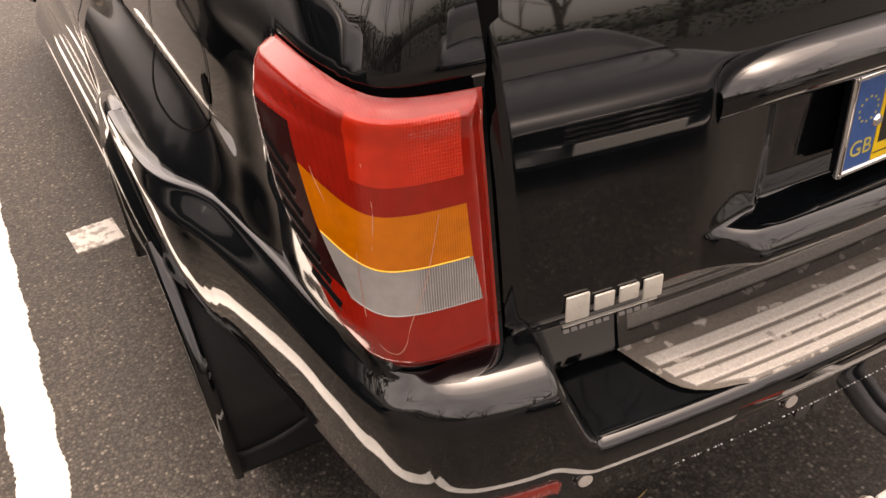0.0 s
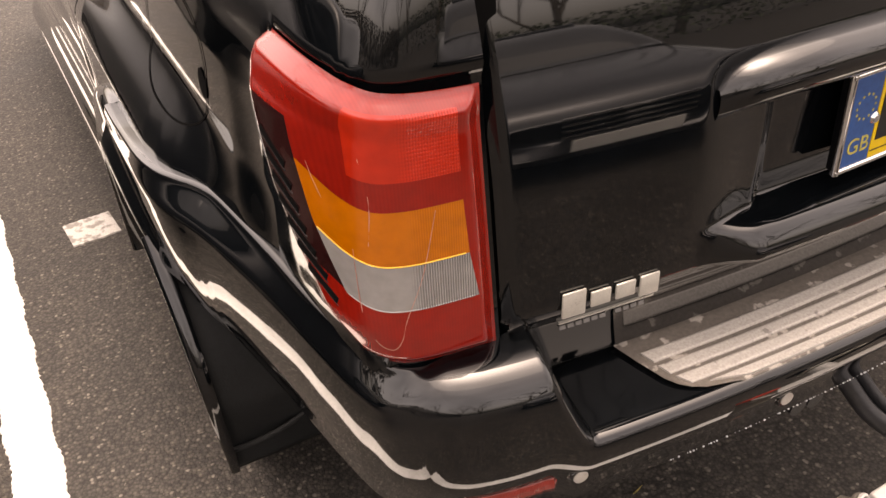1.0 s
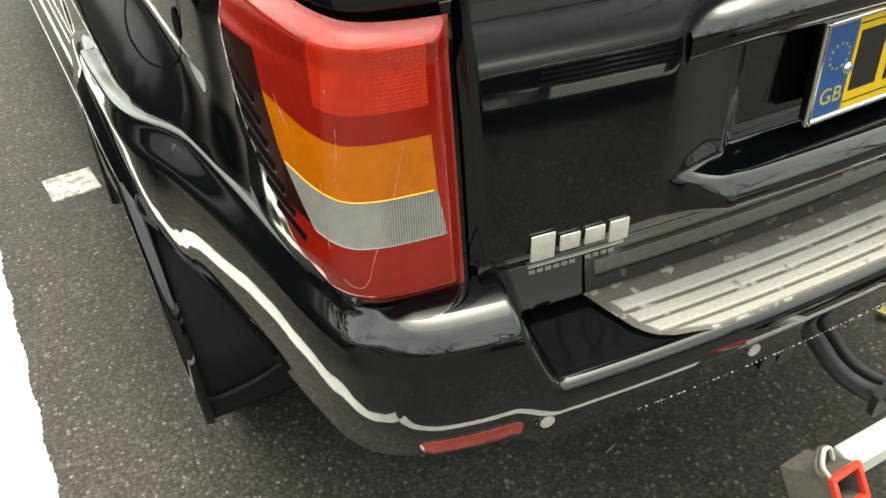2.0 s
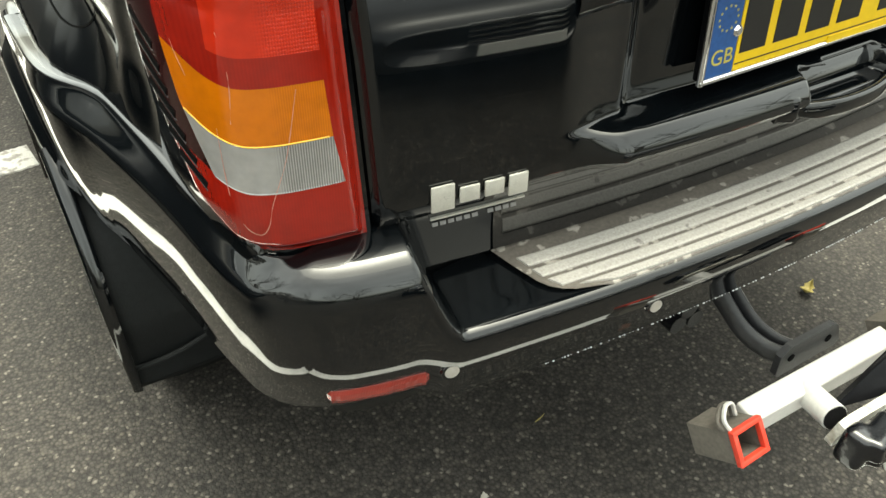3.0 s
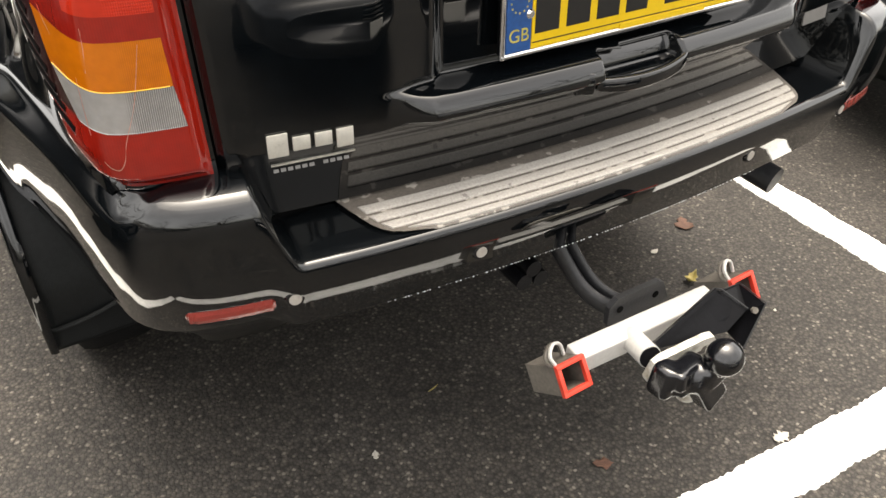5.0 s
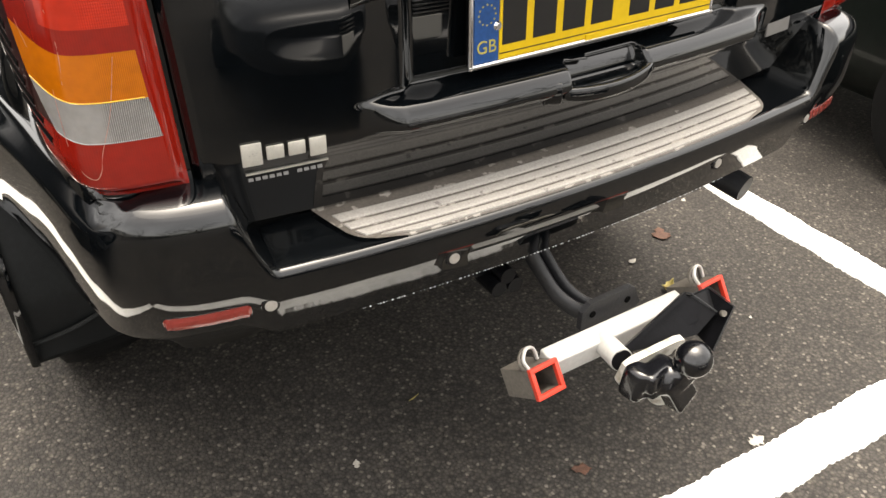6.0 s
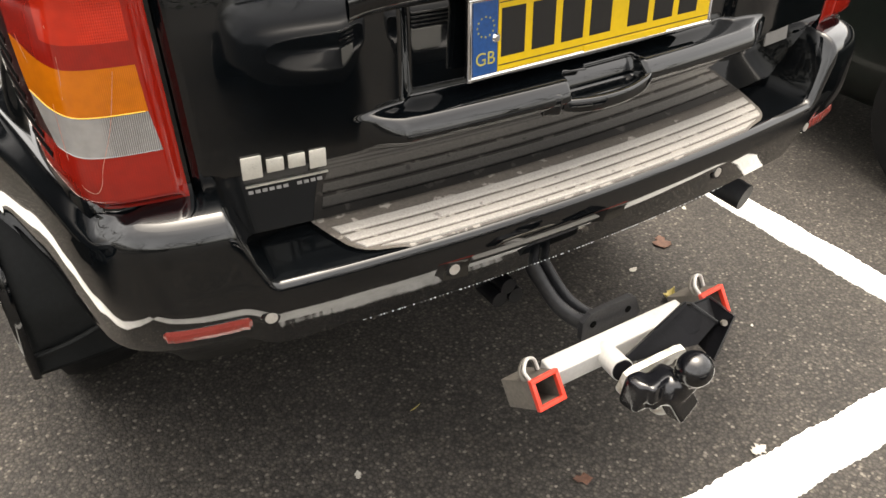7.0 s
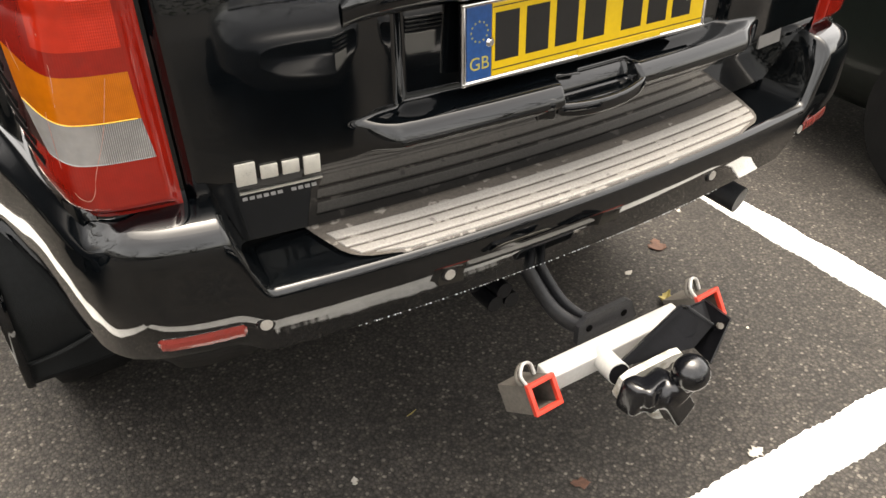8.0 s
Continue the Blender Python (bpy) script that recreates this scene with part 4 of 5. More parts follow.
def shell(car):
    """Roof, bonnet, nose, floor and glass, which close the car."""
    # cabin above the waist
    cols = []
    for j in range(13):
        z = 1.36 + 0.40 * j / 12
        w = side_x(2.0, z) - 0.03 * (z < 1.45)
        y0 = 0.03 + gate_y(0, min(z, 1.40)) + 0.42 * (z - 1.36) * (1 if z < 1.70 else 1.5)
        y1 = 3.05 - 1.0 * (z - 1.36)
        r = 0.09
        ring = [(-w, y0 + 0.16), (-w + 0.03, y0 + 0.05), (-w + r + 0.05, y0), (w - r - 0.05, y0), (w - 0.03, y0 + 0.05), (w, y0 + 0.16), (w, y1 - 0.2), (w - 0.06, y1), (-w + 0.06, y1), (-w, y1 - 0.2), (-w, y0 + 0.16)]
        cols.append([(x, y, z) for x, y in ring])
    vs, fs = sheet(cols)
    n = len(cols[0])
    fs.append(tuple((len(cols) - 1) * n + k for k in range(n - 1)))
    link_mesh("cabin", vs, fs, PAINT, car)
    for sgn in (-1, 1):
        for y0, y1 in ((0.42, 1.02), (1.12, 1.92), (2.02, 2.62)):
            bm = bmesh.new()
            vs4 = [(y0, 1.40), (y1 + 0.02, 1.40), (y1 - 0.10 if y1 > 2.5 else y1, 1.68), (y0 + 0.05, 1.68)]
            v = [bm.verts.new((sgn * (side_x(2.0, z) + 0.004), y, z)) for y, z in vs4]
            f = bm.faces.new(v)
            ex = bmesh.ops.extrude_face_region(bm, geom=[f])
            bmesh.ops.translate(bm, vec=(-sgn * 0.006, 0, 0), verts=[e for e in ex["geom"] if isinstance(e, bmesh.types.BMVert)])
            part("side_window", bm, GLASS, car)
    bm = bmesh.new()
    v = [bm.verts.new((x, gate_y(0, 1.40) + 0.42 * (z - 1.36) - 0.006, z)) for x, z in ((-0.60, 1.42), (0.60, 1.42), (0.54, 1.68), (-0.54, 1.68))]
    f = bm.faces.new(v)
    ex = bmesh.ops.extrude_face_region(bm, geom=[f])
    bmesh.ops.translate(bm, vec=(0, 0.004, 0), verts=[e for e in ex["geom"] if isinstance(e, bmesh.types.BMVert)])
    part("rear_window", bm, GLASS, car)
    # bonnet and nose
    cols = []
    for i in range(25):
        u = -1 + 2 * i / 24
        w = 0.80
        cols.append([(u * 0.82, 2.95, 1.16), (u * w, 3.3, 1.13 - 0.02 * u * u), (u * 0.80, 4.0, 1.08 - 0.02 * u * u), (u * 0.79, 4.28 - 0.05 * u * u, 1.00), (u * 0.80, 4.36 - 0.08 * u * u, 0.80), (u * 0.84, 4.42 - 0.12 * u * u, 0.62), (u * 0.84, 4.40 - 0.12 * u * u, 0.40), (u * 0.80, 4.2, 0.34)])
    vs, fs = sheet(cols)
    link_mesh("bonnet", vs, fs, PAINT, car)
    bm = bmesh.new()
    box(bm, (1.50, 3.6, 0.22), pose(0, 2.35, 0.66))
    part("floor_pan", bm, VALANCE, car)
    bm = bmesh.new()
    box(bm, (1.34, 0.10, 0.26), pose(0, 0.16, 0.74))
    part("bumper_beam", bm, DARK, car)
    for ya in (AXLE_R, AXLE_F):
        bm = bmesh.new()
        rod(bm, (-0.75, ya, WHEEL_Z), (0.75, ya, WHEEL_Z), 0.05, 16)
        part("axle", bm, VALANCE, car)
    bm = bmesh.new()
    rod(bm, (0.56, 0.9, 0.56), (0.575, 0.10, 0.575), 0.030, 20)
    rod(bm, (0.575, 0.12, 0.575), (0.592, 0.045, 0.563), 0.033, 20)
    part("exhaust_pipe", bm, NECK, car, "sooty exhaust pipe end", True)
    # fuel flap, a rounded panel with a dark gap and a finger notch
    def on_side(y, z, out):
        return (-(side_x(y, z) + out), y, z)

    def ring(grow, out):
        pts = []
        for k in range(56):
            a = 2 * math.pi * k / 56
            c, e = math.cos(a), math.sin(a)
            z = 1.125 + 0.108 * grow * math.copysign(abs(e) ** 0.8, e)
            pts.append(on_side(0.712 + 0.178 * grow * math.copysign(abs(c) ** 0.8, c) - 0.35 * (z - 1.125), z, out))
        return pts

    vs = ring(1.0, 0.0012) + ring(0.975, 0.0012)
    link_mesh("flap_gap", vs, [(k, (k + 1) % 56, 56 + (k + 1) % 56, 56 + k) for k in range(56)], DARK, car)
    pts = [on_side(0.552 + 0.020 * math.cos(a), 1.128 + 0.022 * math.sin(a), 0.0016) for a in [2 * math.pi * k / 20 for k in range(20)]]
    link_mesh("flap_notch", pts, [tuple(range(20))], DARK, car)
    # cladding along the doors, with a sill that stands out
    prof = [(-0.06, 0.86), (-0.025, 0.838), (-0.008, 0.81), (0.0, 0.77), (0.0015, 0.72), (-0.002, 0.66), (-0.006, 0.60), (-0.004, 0.545), (0.006, 0.50), (0.020, 0.468), (0.028, 0.445), (0.028, 0.418), (0.012, 0.398), (-0.05, 0.39)]
    for sgn in (-1, 1):
        cols = []
        for i in range(41):
            u = i / 40
            y = 1.50 + 1.75 * u
            k = math.sqrt(min(1.0, 0.05 + 12 * min(u, 1 - u)))
            cols.append([(sgn * (0.928 + 0.030 * u + p.x - 0.05 * (1 - k)), y, p.y) for p in smooth_line([(dx, z, 0) for dx, z in prof], 4)])
        vs, fs = sheet(cols)
        link_mesh("door_cladding", vs, fs, PAINT, car, "glossy black lower door cladding with a sill")


car = thing("parked_car", "glossy black four-wheel-drive estate car in a marked bay", "car")
for sgn in (-1, 1):
    side_panel(car, sgn)
    corner_panel(car, sgn)
    tail_lamp(car, sgn)
    mud_flap(car, sgn)
    for ya in (AXLE_R, AXLE_F):
        arch_flare(car, sgn, ya)
        wheel(car, sgn, ya)
tailgate(car)
number_plate(car)
gate_handle(car)
badges(car)
bumper = rear_bumper(car)
step_pad(bumper)
bumper_details(bumper)
shell(car)


# ---- the cycle-carrier mount on the tow bar ----
def plate_of(bm, pts, thick):
    """A flat steel plate through the corner points, given in order."""
    ps = [Vector(p) for p in pts]
    n = (ps[1] - ps[0]).cross(ps[2] - ps[0]).normalized() * thick
    lo = [bm.verts.new(p) for p in ps]
    hi = [bm.verts.new(p + n) for p in ps]
    bm.faces.new(lo[::-1])
    bm.faces.new(hi)
    for k in range(len(ps)):
        q = (k + 1) % len(ps)
        bm.faces.new((lo[k], lo[q], hi[q], hi[k]))


def lump(bm, at, size, turn=(0, 0, 0)):
    bmesh.ops.create_uvsphere(bm, u_segments=22, v_segments=14, radius=1.0, matrix=pose(*at, *turn) @ Matrix.Diagonal((*size, 1)))


def tow_mount():
    t = thing("tow_bar_mount", "white square bar with red-capped sockets bolted to a black tow bar", "tow bar")
    # swan neck and flange
    bm = bmesh.new()
    neck = smooth_line([(-0.07, 0.16, 0.67), (-0.065, 0.06, 0.645), (-0.050, 0.01, 0.595), (-0.040, -0.035, 0.560), (-0.025, -0.075, 0.545), (-0.010, -0.112, 0.548)], 8)
    tube(bm, [p + Vector((-0.010, 0, 0)) for p in neck], 0.019, 12, 0.55)
    tube(bm, [p + Vector((0.016, 0, 0.004)) for p in neck], 0.017, 12, 0.45)
    part("swan_neck", bm, NECK, t, "curved black steel neck", True)
    bm = bmesh.new()
    prism(bm, [(-0.055, 0.530), (-0.048, 0.522), (0.090, 0.530), (0.098, 0.540), (0.078, 0.583), (0.066, 0.590), (-0.038, 0.588), (-0.056, 0.572)], (1, 0, 0), (0, 0, 1), (0, -0.108, 0), 0.012)
    part("flange", bm, NECK, t, "flat black flange")
    for x in (-0.029, 0.061):
        bm = bmesh.new()
        rod(bm, (x, -0.119, 0.560), (x, -0.1215, 0.560), 0.0075, 16)
        part("bolt_hole", bm, DARK, t)
    bm = bmesh.new()
    for x, z in ((-0.13, 0.60), (-0.15, 0.575), (-0.11, 0.570)):
        rod(bm, (x, 0.08, z), (x, 0.02, z), 0.018, 12)
    box(bm, (0.10, 0.06, 0.05), pose(-0.13, 0.09, 0.61), 0.008)
    box(bm, (0.30, 0.08, 0.08), pose(-0.05, 0.18, 0.67), 0.006)
    part("bracket", bm, BLACK_STEEL, t, "black bolted bracket under the bumper", True)
    # main bar
    bm = bmesh.new()
    box(bm, (0.345, 0.042, 0.046), pose(0.000, -0.160, 0.530, 4), 0.005, 3)
    part("cross_bar", bm, WHITE_STEEL, t, "white square steel tube", True)
    # sockets pointing back and up
    for x, z in ((-0.200, 0.538), (0.222, 0.560)):
        s = new("socket")
        s.parent = t
        s.matrix_basis = pose(x, -0.197, z, 90 - 35, 0, 3)
        bm = bmesh.new()
        for sx, sy, w, h in ((0, 0.0255, 0.060, 0.004), (0, -0.0255, 0.060, 0.004), (0.028, 0, 0.004, 0.052), (-0.028, 0, 0.004, 0.052)):
            box(bm, (w, h, 0.090), pose(sx, sy, -0.048), 0.001)
        box(bm, (0.054, 0.050, 0.004), pose(0, 0, -0.075))
        part("socket_tube", bm, GREY_STEEL, s, "grimy square socket")
        bm = bmesh.new()
        for sx, sy, w, h in ((0, 0.0255, 0.064, 0.0085), (0, -0.0255, 0.064, 0.0085), (0.0277, 0, 0.0085, 0.045), (-0.0277, 0, 0.0085, 0.045)):
            box(bm, (w, h, 0.011), pose(sx, sy, 0.001), 0.002, 2)
        part("socket_cap", bm, RED_CAP, s, "red plastic end cap", True)
        bm = bmesh.new()
        tube(bm, smooth_line([(-0.026, 0.030, -0.004), (-0.030, 0.048, -0.006), (-0.014, 0.063, -0.012), (0.006, 0.056, -0.020), (0.012, 0.034, -0.026)], 8), 0.0038, 8, 0.8)
        part("strap_loop", bm, WHITE_STEEL, s, "pale cord loop", True)
        # a grey copy just inside the loop stands in for its shaded side
        bm = bmesh.new()
        tube(bm, smooth_line([(-0.030, 0.028, -0.016), (-0.033, 0.046, -0.018), (-0.014, 0.061, -0.024), (0.008, 0.054, -0.030), (0.014, 0.030, -0.036)], 8), 0.0034, 8, 0.8)
        part("strap_shade", bm, GREY_STEEL, s, "darker copy of the cord loop, as its shaded inner side", True)
    # stub and arm
    bm = bmesh.new()
    rod(bm, (-0.040, -0.165, 0.532), (-0.0575, -0.236, 0.547), 0.0225, 28)
    part("stub_tube", bm, WHITE_STEEL, t, "short white round tube", True)
    bm = bmesh.new()
    rod(bm, (-0.0568, -0.2335, 0.5460), (-0.058, -0.238, 0.5475), 0.0205, 28)
    part("stub_ring", bm, BLACK_STEEL, t, "black collar", True)
    bm = bmesh.new()
    prism(bm, [(-0.076, 0.518), (-0.070, 0.505), (-0.055, 0.500), (-0.045, 0.525), (0.030, 0.533), (0.050, 0.530), (0.052, 0.540), (0.062, 0.542), (0.066, 0.532), (0.078, 0.534), (0.082, 0.545), (0.072, 0.560), (0.050, 0.567), (-0.055, 0.567), (-0.072, 0.558)], (1, 0, 0), (0, -0.18, 0.984), (0, -0.150, 0.010), 0.014)
    part("arm", bm, DIRTY_WHITE, t, "white steel arm with a slotted end")
    # black folded bracket
    bm = bmesh.new()
    plate_of(bm, [(-0.056, -0.221, 0.546), (0.110, -0.209, 0.614), (0.128, -0.212, 0.606), (0.155, -0.258, 0.582), (0.108, -0.262, 0.552), (0.00, -0.232, 0.545)], 0.005)
    plate_of(bm, [(-0.060, -0.224, 0.540), (0.108, -0.212, 0.610), (0.110, -0.207, 0.616), (-0.056, -0.218, 0.549)], 0.012)
    part("web_plate", bm, BLACK_STEEL, t, "black steel web")
    bm = bmesh.new()
    tube(bm, [(-0.056, -0.223, 0.551), (0.110, -0.211, 0.619), (0.128, -0.214, 0.611), (0.155, -0.260, 0.587)], 0.0016, 6)
    tube(bm, [(0.128, -0.214, 0.609), (0.187, -0.207, 0.598), (0.172, -0.281, 0.609), (0.122, -0.296, 0.533)], 0.0014, 6)
    part("worn_edge", bm, NECK, t, "edge worn to dull grey steel", True)
    bm = bmesh.new()
    plate_of(bm, [(0.128, -0.212, 0.606), (0.187, -0.205, 0.595), (0.172, -0.279, 0.606), (0.155, -0.258, 0.582)], 0.005)
    plate_of(bm, [(0.187, -0.205, 0.595), (0.172, -0.279, 0.606), (0.122, -0.294, 0.530), (0.140, -0.225, 0.525)], 0.005)
    part("side_plate", bm, BLACK_STEEL, t, "folded black steel side")
    bm = bmesh.new()
    rod(bm, (0.157, -0.270, 0.590), (0.155, -0.276, 0.594), 0.006, 14)
    part("side_bolt", bm, GREY_STEEL, t)
    # ball under its moulded cover
    bm = bmesh.new()
    lump(bm, (0.018, -0.331, 0.588), (0.036, 0.034, 0.034))
    box(bm, (0.074, 0.046, 0.052), pose(0.014, -0.318, 0.556, -8, -22, 6), 0.016, 3)
    box(bm, (0.046, 0.046, 0.066), pose(-0.068, -0.287, 0.541, 0, 12, 8), 0.014, 3)
    box(bm, (0.090, 0.042, 0.040), pose(-0.034, -0.298, 0.552, -8, 6, 14), 0.009, 3)
    box(bm, (0.066, 0.036, 0.050), pose(-0.030, -0.300, 0.534, -8, 10, 12), 0.010, 3)
    box(bm, (0.056, 0.040, 0.084), pose(0.004, -0.318, 0.516, -12, -28, 10), 0.004, 2)
    lump(bm, (-0.012, -0.312, 0.540), (0.036, 0.027, 0.032))
    cover = part("coupler_cover", bm, BLACK_GLOSS, t, "moulded glossy black plastic ball cover", True)
    skin = cover.modifiers.new("skin", "REMESH")
    skin.mode, skin.voxel_size, skin.use_smooth_shade = "VOXEL", 0.0025, True
    ease = cover.modifiers.new("ease", "SMOOTH")
    ease.factor, ease.iterations = 0.5, 22
    bm = bmesh.new()
    rod(bm, (0.018, -0.272, 0.495), (0.030, -0.268, 0.436), 0.027, 24, 0.021)
    part("base_nut", bm, DIRTY_WHITE, t, "pale round base", True)
    return t


tow_mount()


# ---- litter on the asphalt ----
LEAF_YELLOW = material("yellow_leaf", (0.3182, 0.2576, 0.07576), 0.6, noise_scale=60, amount=0.3)
LEAF_BROWN = material("brown_leaf", (0.08333, 0.03788, 0.02273), 0.7, noise_scale=60, amount=0.4)
CHIP = material("pale_paint_chip", (0.4167, 0.3939, 0.3485), 0.7, noise_scale=60, amount=0.25)


def leaf(name, x, y, length, turn, mat, label, curl=0.012, ragged=0.15, seed=1):
    rnd = random.Random(seed)
    cols = []
    for i in range(11):
        u = i / 10
        w = length * 0.32 * math.sin(math.pi * u ** 0.8) * (1 + rnd.uniform(-ragged, ragged))
        z = 0.004 + curl * (2 * u - 1) ** 2
        cols.append([((u - 0.5) * length, v * w, z + abs(v) * curl * 0.6) for v in (-1, -0.5, 0, 0.5, 1)])
    vs, fs = sheet(cols)
    ob = link_mesh(name, vs, fs, mat)
    ob.matrix_basis = pose(x, y, 0, 0, 0, turn)
    sol = ob.modifiers.new("thick", "SOLIDIFY")
    sol.thickness = 0.001
    return tagged(ob, label, name.split("_")[-1], "fallen leaves" if "leaf" in name else "")


leaf("fallen_leaf", 0.757, 0.327, 0.055, 20, LEAF_YELLOW, "curled yellow fallen leaf on the asphalt", 0.016, 0.3, 3)
leaf("fallen_leaf", 0.067, -0.075, 0.05, -30, LEAF_BROWN, "flat rotten brown leaf on the asphalt", 0.002, 0.5, 4)
leaf("fallen_leaf", 0.955, 0.560, 0.075, 60, LEAF_BROWN, "flat rotten brown leaf on the asphalt", 0.002, 0.5, 5)
leaf("paint_chip", -0.384, 0.220, 0.026, 70, CHIP, "small pale chip lying on the asphalt", 0.001, 0.5, 6)
leaf("paint_chip", 0.763, 0.492, 0.034, 10, CHIP, "small pale chip lying on the asphalt", 0.001, 0.4, 7)
leaf("paint_chip", 0.503, -0.236, 0.050, 0, CHIP, "small pale chip lying beside the white line", 0.001, 0.5, 8)
leaf("paint_chip", 1.181, 0.675, 0.022, 40, CHIP, "small pale chip lying on the asphalt", 0.001, 0.4, 9)
leaf("paint_chip", 0.87, 0.10, 0.012, 40, CHIP, "tiny pale chip lying on the asphalt", 0.001, 0.4, 10)
leaf("fallen_leaf", -0.155, 0.335, 0.035, 15, LEAF_YELLOW, "thin dry leaf stalk on the asphalt", 0.003, 0.1, 11).scale = (1, 0.15, 1)


# ---- neighbours and surroundings ----
def other_car(name, label, paint, m):
    """A plain estate car with bonnet, cabin, lamps, grille and wheels; its nose points to +y."""
    c = thing(name, label, "car")
    c.matrix_basis = m
    def hull(stations, low_of, power, steps):
        """A rounded body through stations (y, lowest, highest, half width)."""
        line = smooth_line([(y, hi, w) for y, lo, hi, w in stations], steps)
        lows = smooth_line([(lo, 0, 0) for y, lo, hi, w in stations], steps)
        cols = []
        for (y, hi, w), (lo, _, _) in zip(line, lows):
            ring = []
            for k in range(49):
                a = 2 * math.pi * k / 48
                c, e = math.cos(a), math.sin(a)
                ring.append((w * math.copysign(abs(c) ** (2 / power), c), y, (lo + hi) / 2 + (hi - lo) / 2 * math.copysign(abs(e) ** (2 / low_of), e)))
            cols.append(ring)
        vs, fs = sheet(cols)
        fs += [tuple(range(48))[::-1], tuple((len(cols) - 1) * 49 + k for k in range(48))]
        return vs, fs

    vs, fs = hull([(-2.16, 0.42, 0.92, 0.74), (-2.08, 0.24, 1.00, 0.86), (-1.2, 0.18, 1.05, 0.90), (0.6, 0.18, 1.02, 0.90), (1.3, 0.18, 0.95, 0.89), (1.85, 0.20, 0.86, 0.85), (2.10, 0.24, 0.77, 0.78), (2.19, 0.34, 0.66, 0.66)], 3.6, 7, 6)
    link_mesh("body", vs, fs, paint, c)
    vs, fs = hull([(-1.98, 0.90, 1.05, 0.74), (-1.75, 0.90, 1.38, 0.70), (-1.2, 0.90, 1.52, 0.68), (-0.2, 0.90, 1.50, 0.68), (0.35, 0.90, 1.32, 0.72), (0.85, 0.90, 1.02, 0.76)], 4, 6, 6)
    link_mesh("cabin", vs, fs, GLASS, c, "dark glass and roof")
    bm = bmesh.new()
    box(bm, (1.0, 1.0, 0.04), pose(0, -0.7, 1.512), 0.015)
    part("roof", bm, paint, c, "", True)
    for sx in (-1, 1):
        lamp = new("headlight")
        lamp.parent = c
        bm = bmesh.new()
        bmesh.ops.create_uvsphere(bm, u_segments=24, v_segments=12, radius=1.0, matrix=pose(sx * 0.57, 2.07, 0.66, 0, 0, -sx * 20) @ Matrix.Diagonal((0.21, 0.085, 0.085, 1)))
        part("housing", bm, GLASS, lamp, "dark lamp housing", True)
        for dx, dy, r in ((0.485, 2.145, 0.052), (0.635, 2.095, 0.060)):
            bm = bmesh.new()
            for k in range(24):
                a0, a1 = 2 * math.pi * k / 24, 2 * math.pi * (k + 1) / 24
                rod(bm, (sx * dx + r * math.cos(a0), dy, 0.66 + r * math.sin(a0)), (sx * dx + r * math.cos(a1), dy, 0.66 + r * math.sin(a1)), 0.007, 6)
            bmesh.ops.create_uvsphere(bm, u_segments=14, v_segments=8, radius=r * 0.5, matrix=pose(sx * dx, dy - 0.01, 0.66))
            part("bulb_ring", bm, CHROME, lamp, "bright round reflector", True)
        for y in (-1.35, 1.35):
            w = new("wheel")
            w.parent = c
            w.matrix_basis = pose(sx * 0.80, y, 0.33)
            bm = bmesh.new()
            rod(bm, (-0.11, 0, 0), (0.11, 0, 0), 0.33, 40)
            part("tyre", bm, TYRE, w, "", True)
            bm = bmesh.new()
            rod(bm, (sx * 0.10, 0, 0), (sx * 0.118, 0, 0), 0.21, 32)
            part("rim", bm, ALLOY, w, "", True)
    for k in range(4):
        bm = bmesh.new()
        box(bm, (0.62, 0.03, 0.022), pose(0, 2.205, 0.52 + 0.05 * k), 0.006)
        part("grille_bar", bm, CHROME, c, "bright grille bar", True)
    bm = bmesh.new()
    box(bm, (0.52, 0.015, 0.11), pose(0, 2.225, 0.42), 0.004)
    part("number_plate", bm, material("white_plate", (0.75, 0.75, 0.72), 0.4, noise_scale=20, amount=0.05), c, "plain white plate")
    return c


GREEN_PAINT = material("dark_green_car_paint", (0.004, 0.006, 0.005), 0.4, coat=0.12, noise_scale=5, amount=0.3, spec=0.15)
BLACK_CAR = material("dark_grey_saloon_paint", (0.05, 0.053, 0.06), 0.3, metal=0.7, coat=1.0, noise_scale=5, amount=0.2)
GREY_PAINT = material("dark_grey_car_paint", (0.012, 0.013, 0.015), 0.35, coat=0.15, noise_scale=5, amount=0.2, spec=0.15)
other_car("neighbour_car", "dark green car parked in the next bay", GREEN_PAINT, pose(2.83, 1.54, 0, 0, 0, 0))
other_car("neighbour_car", "dark grey car parked in the adjoining bay", GREY_PAINT, pose(-2.66, 2.6, 0, 0, 0, 0))
other_car("facing_car", "dark grey saloon parked nose towards the tailgate", BLACK_CAR, pose(0.40, -3.95, 0, 0, 0, 3))

BARK = material("tree_bark", (0.09, 0.075, 0.06), 0.85, noise_scale=8, amount=0.35, bump=0.01, bump_scale=30)


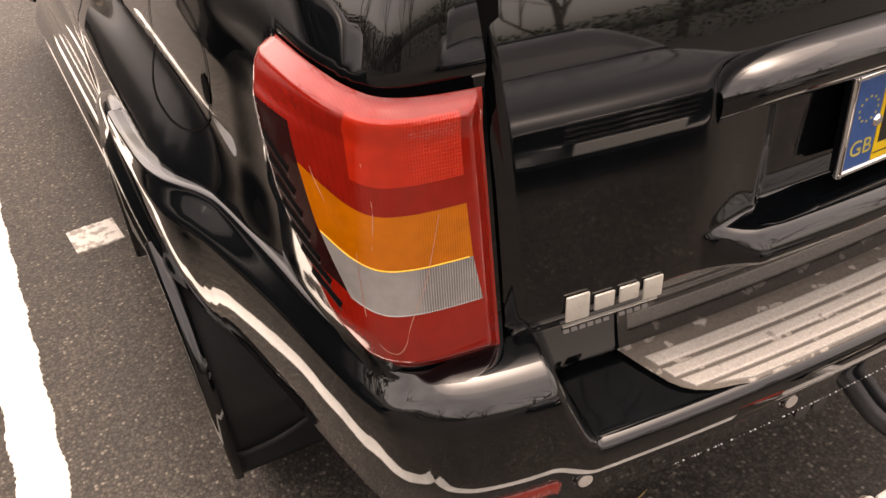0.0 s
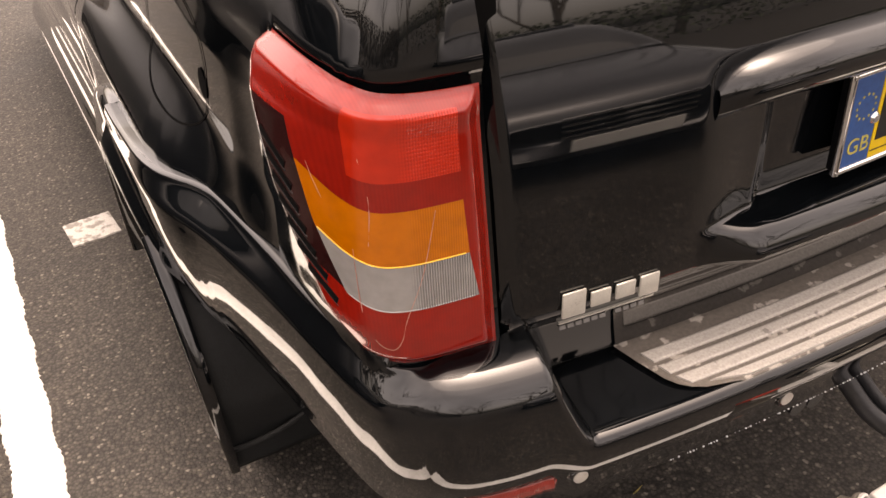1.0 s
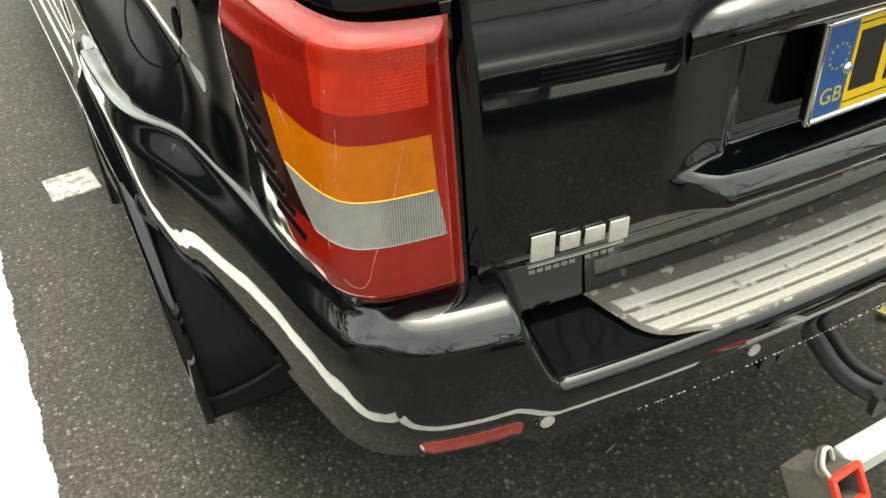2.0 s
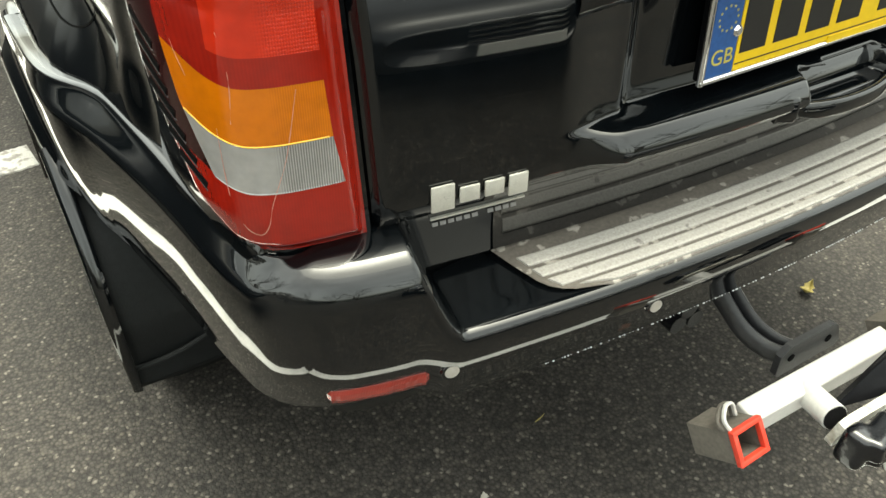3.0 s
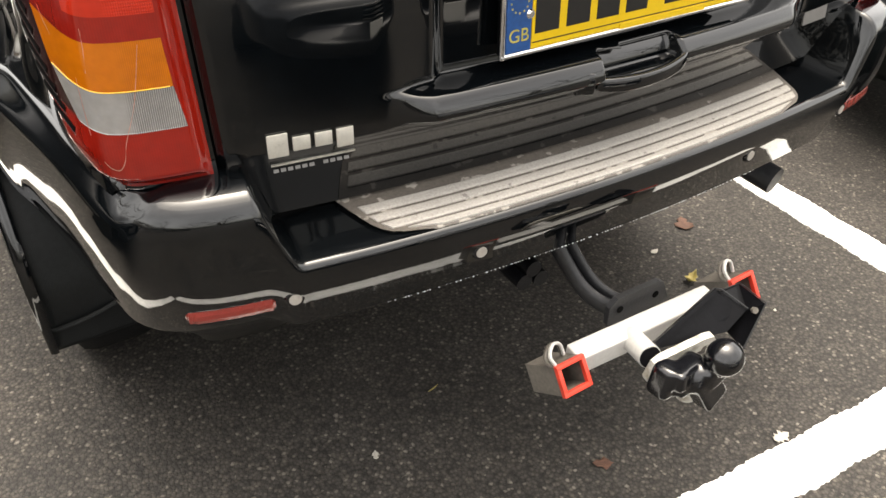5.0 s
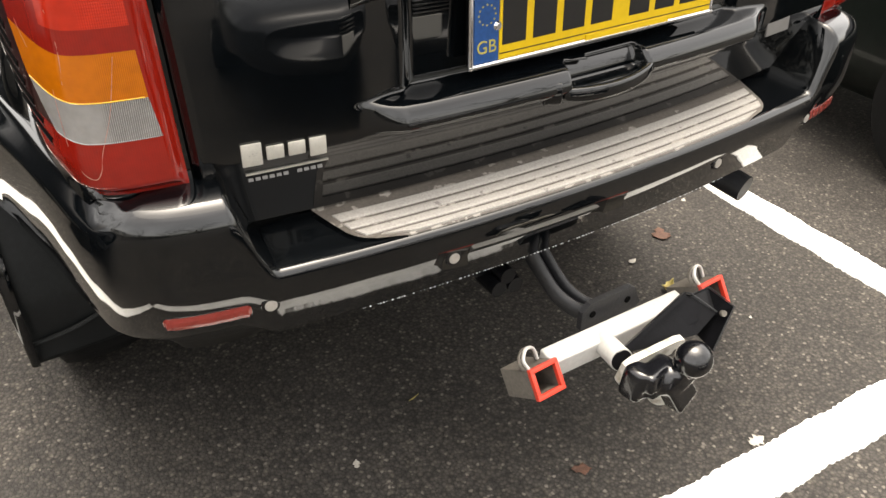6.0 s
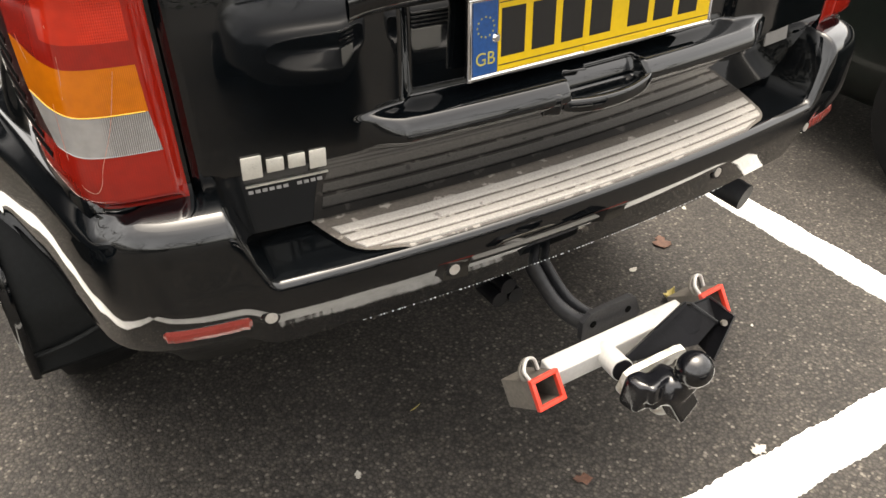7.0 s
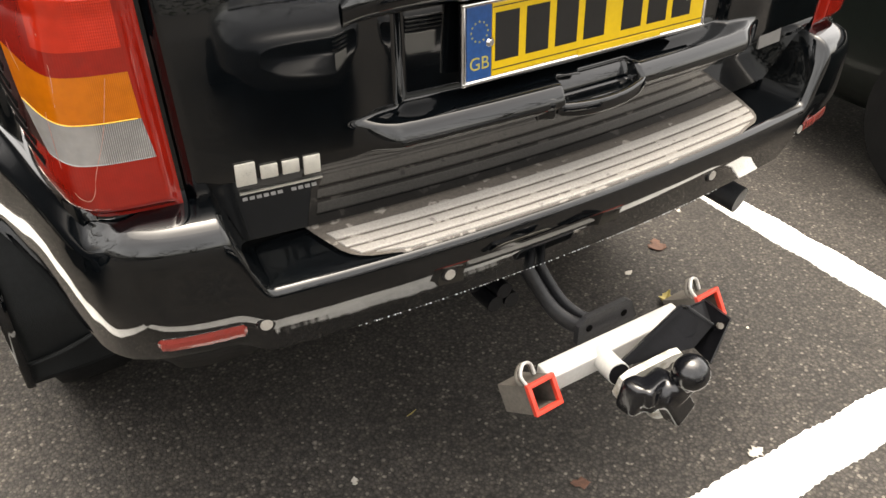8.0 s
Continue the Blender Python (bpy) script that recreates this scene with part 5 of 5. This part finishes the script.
def bare_tree(x, y, h, seed):
    """A leafless tree: tapered trunk, forked limbs and many twigs."""
    rnd = random.Random(seed)
    t = thing("bare_tree", "leafless winter tree beyond the car park", "tree", "trees beyond the car park")
    t.matrix_basis = pose(x, y, 0)
    wood, twigs = ([], []), ([], [])

    def limb(mesh, a, b, r, r2, segs):
        vs, fs = mesh
        side = (b - a).orthogonal().normalized()
        up = side.cross(b - a).normalized()
        k = len(vs)
        for p, q in ((a, r), (b, r2)):
            vs += [p + (side * math.cos(w) + up * math.sin(w)) * q for w in [2 * math.pi * j / segs for j in range(segs)]]
        fs += [(k + j, k + (j + 1) % segs, k + segs + (j + 1) % segs, k + segs + j) for j in range(segs)]

    def grow(mesh, p, d, length, r, depth):
        q = p
        pts = [p]
        for k in range(3):
            d = (d + Vector((rnd.uniform(-.2, .2), rnd.uniform(-.2, .2), rnd.uniform(-.05, .15)))).normalized()
            q = q + d * length / 3
            pts.append(q)
        for i, (a, b) in enumerate(zip(pts, pts[1:])):
            limb(mesh, a, b, r * (1 - 0.16 * i), r * (1 - 0.16 * (i + 1)), 7 if depth < 2 else 4)
        if depth < 4:
            for k in range(3 if depth else 5):
                s = pts[-1] if k < 2 else pts[rnd.choice((1, 2))]
                nd = (d + Vector((rnd.uniform(-1, 1), rnd.uniform(-1, 1), rnd.uniform(-.3, .6))) * 0.75).normalized()
                grow(wood if depth < 1 else twigs, s, nd, length * rnd.uniform(0.55, 0.75), r * 0.5, depth + 1)

    grow(wood, Vector((0, 0, 0)), Vector((0, 0, 1)), h * 0.4, h * 0.018, 0)
    link_mesh("trunk", *wood, BARK, t)
    link_mesh("crown", *twigs, BARK, t)
    return t


for i, (x, y, h) in enumerate(((-9, -17, 11), (-4.5, -19, 13), (0.5, -18, 12), (5, -17.5, 10), (10, -19, 13), (-14, -12, 11), (15, -14, 12), (-13, 4, 11), (-11, 12, 12))):
    bare_tree(x, y, h, 20 + i)


def hedge(seed, count, spot, label, color):
    """A hedge of many small leaf clumps."""
    rnd = random.Random(seed)
    vs, fs = [], []
    for k in range(count):
        x, y, z = spot(rnd)
        s = rnd.uniform(0.05, 0.12)
        a, b = rnd.uniform(0, 6.28), rnd.uniform(-1, 1)
        u = Vector((math.cos(a), math.sin(a), b)).normalized() * s
        w = u.orthogonal().normalized() * s * 0.6
        p = Vector((x, y, z))
        i = len(vs)
        vs += [p - u, p + w, p + u, p - w]
        fs.append((i, i + 1, i + 2, i + 3))
    leaf = material("hedge_leaf", color, 0.6, noise_scale=2, amount=0.4)
    return tagged(link_mesh("hedge", vs, fs, leaf, smooth=False), label, "hedge", kind="stuff")


hedge(77, 9000, lambda r: (r.uniform(-22, 22), r.gauss(-15.5, 0.5), r.random() ** 0.7 * 2.4), "dark evergreen hedge along the car park", (0.05, 0.07, 0.03))
hedge(78, 16000, lambda r: (r.gauss(-7.5, 0.4), r.uniform(-14, 26), r.random() ** 0.8 * 2.2), "brown winter hedge beside the car park", (0.08, 0.062, 0.045))
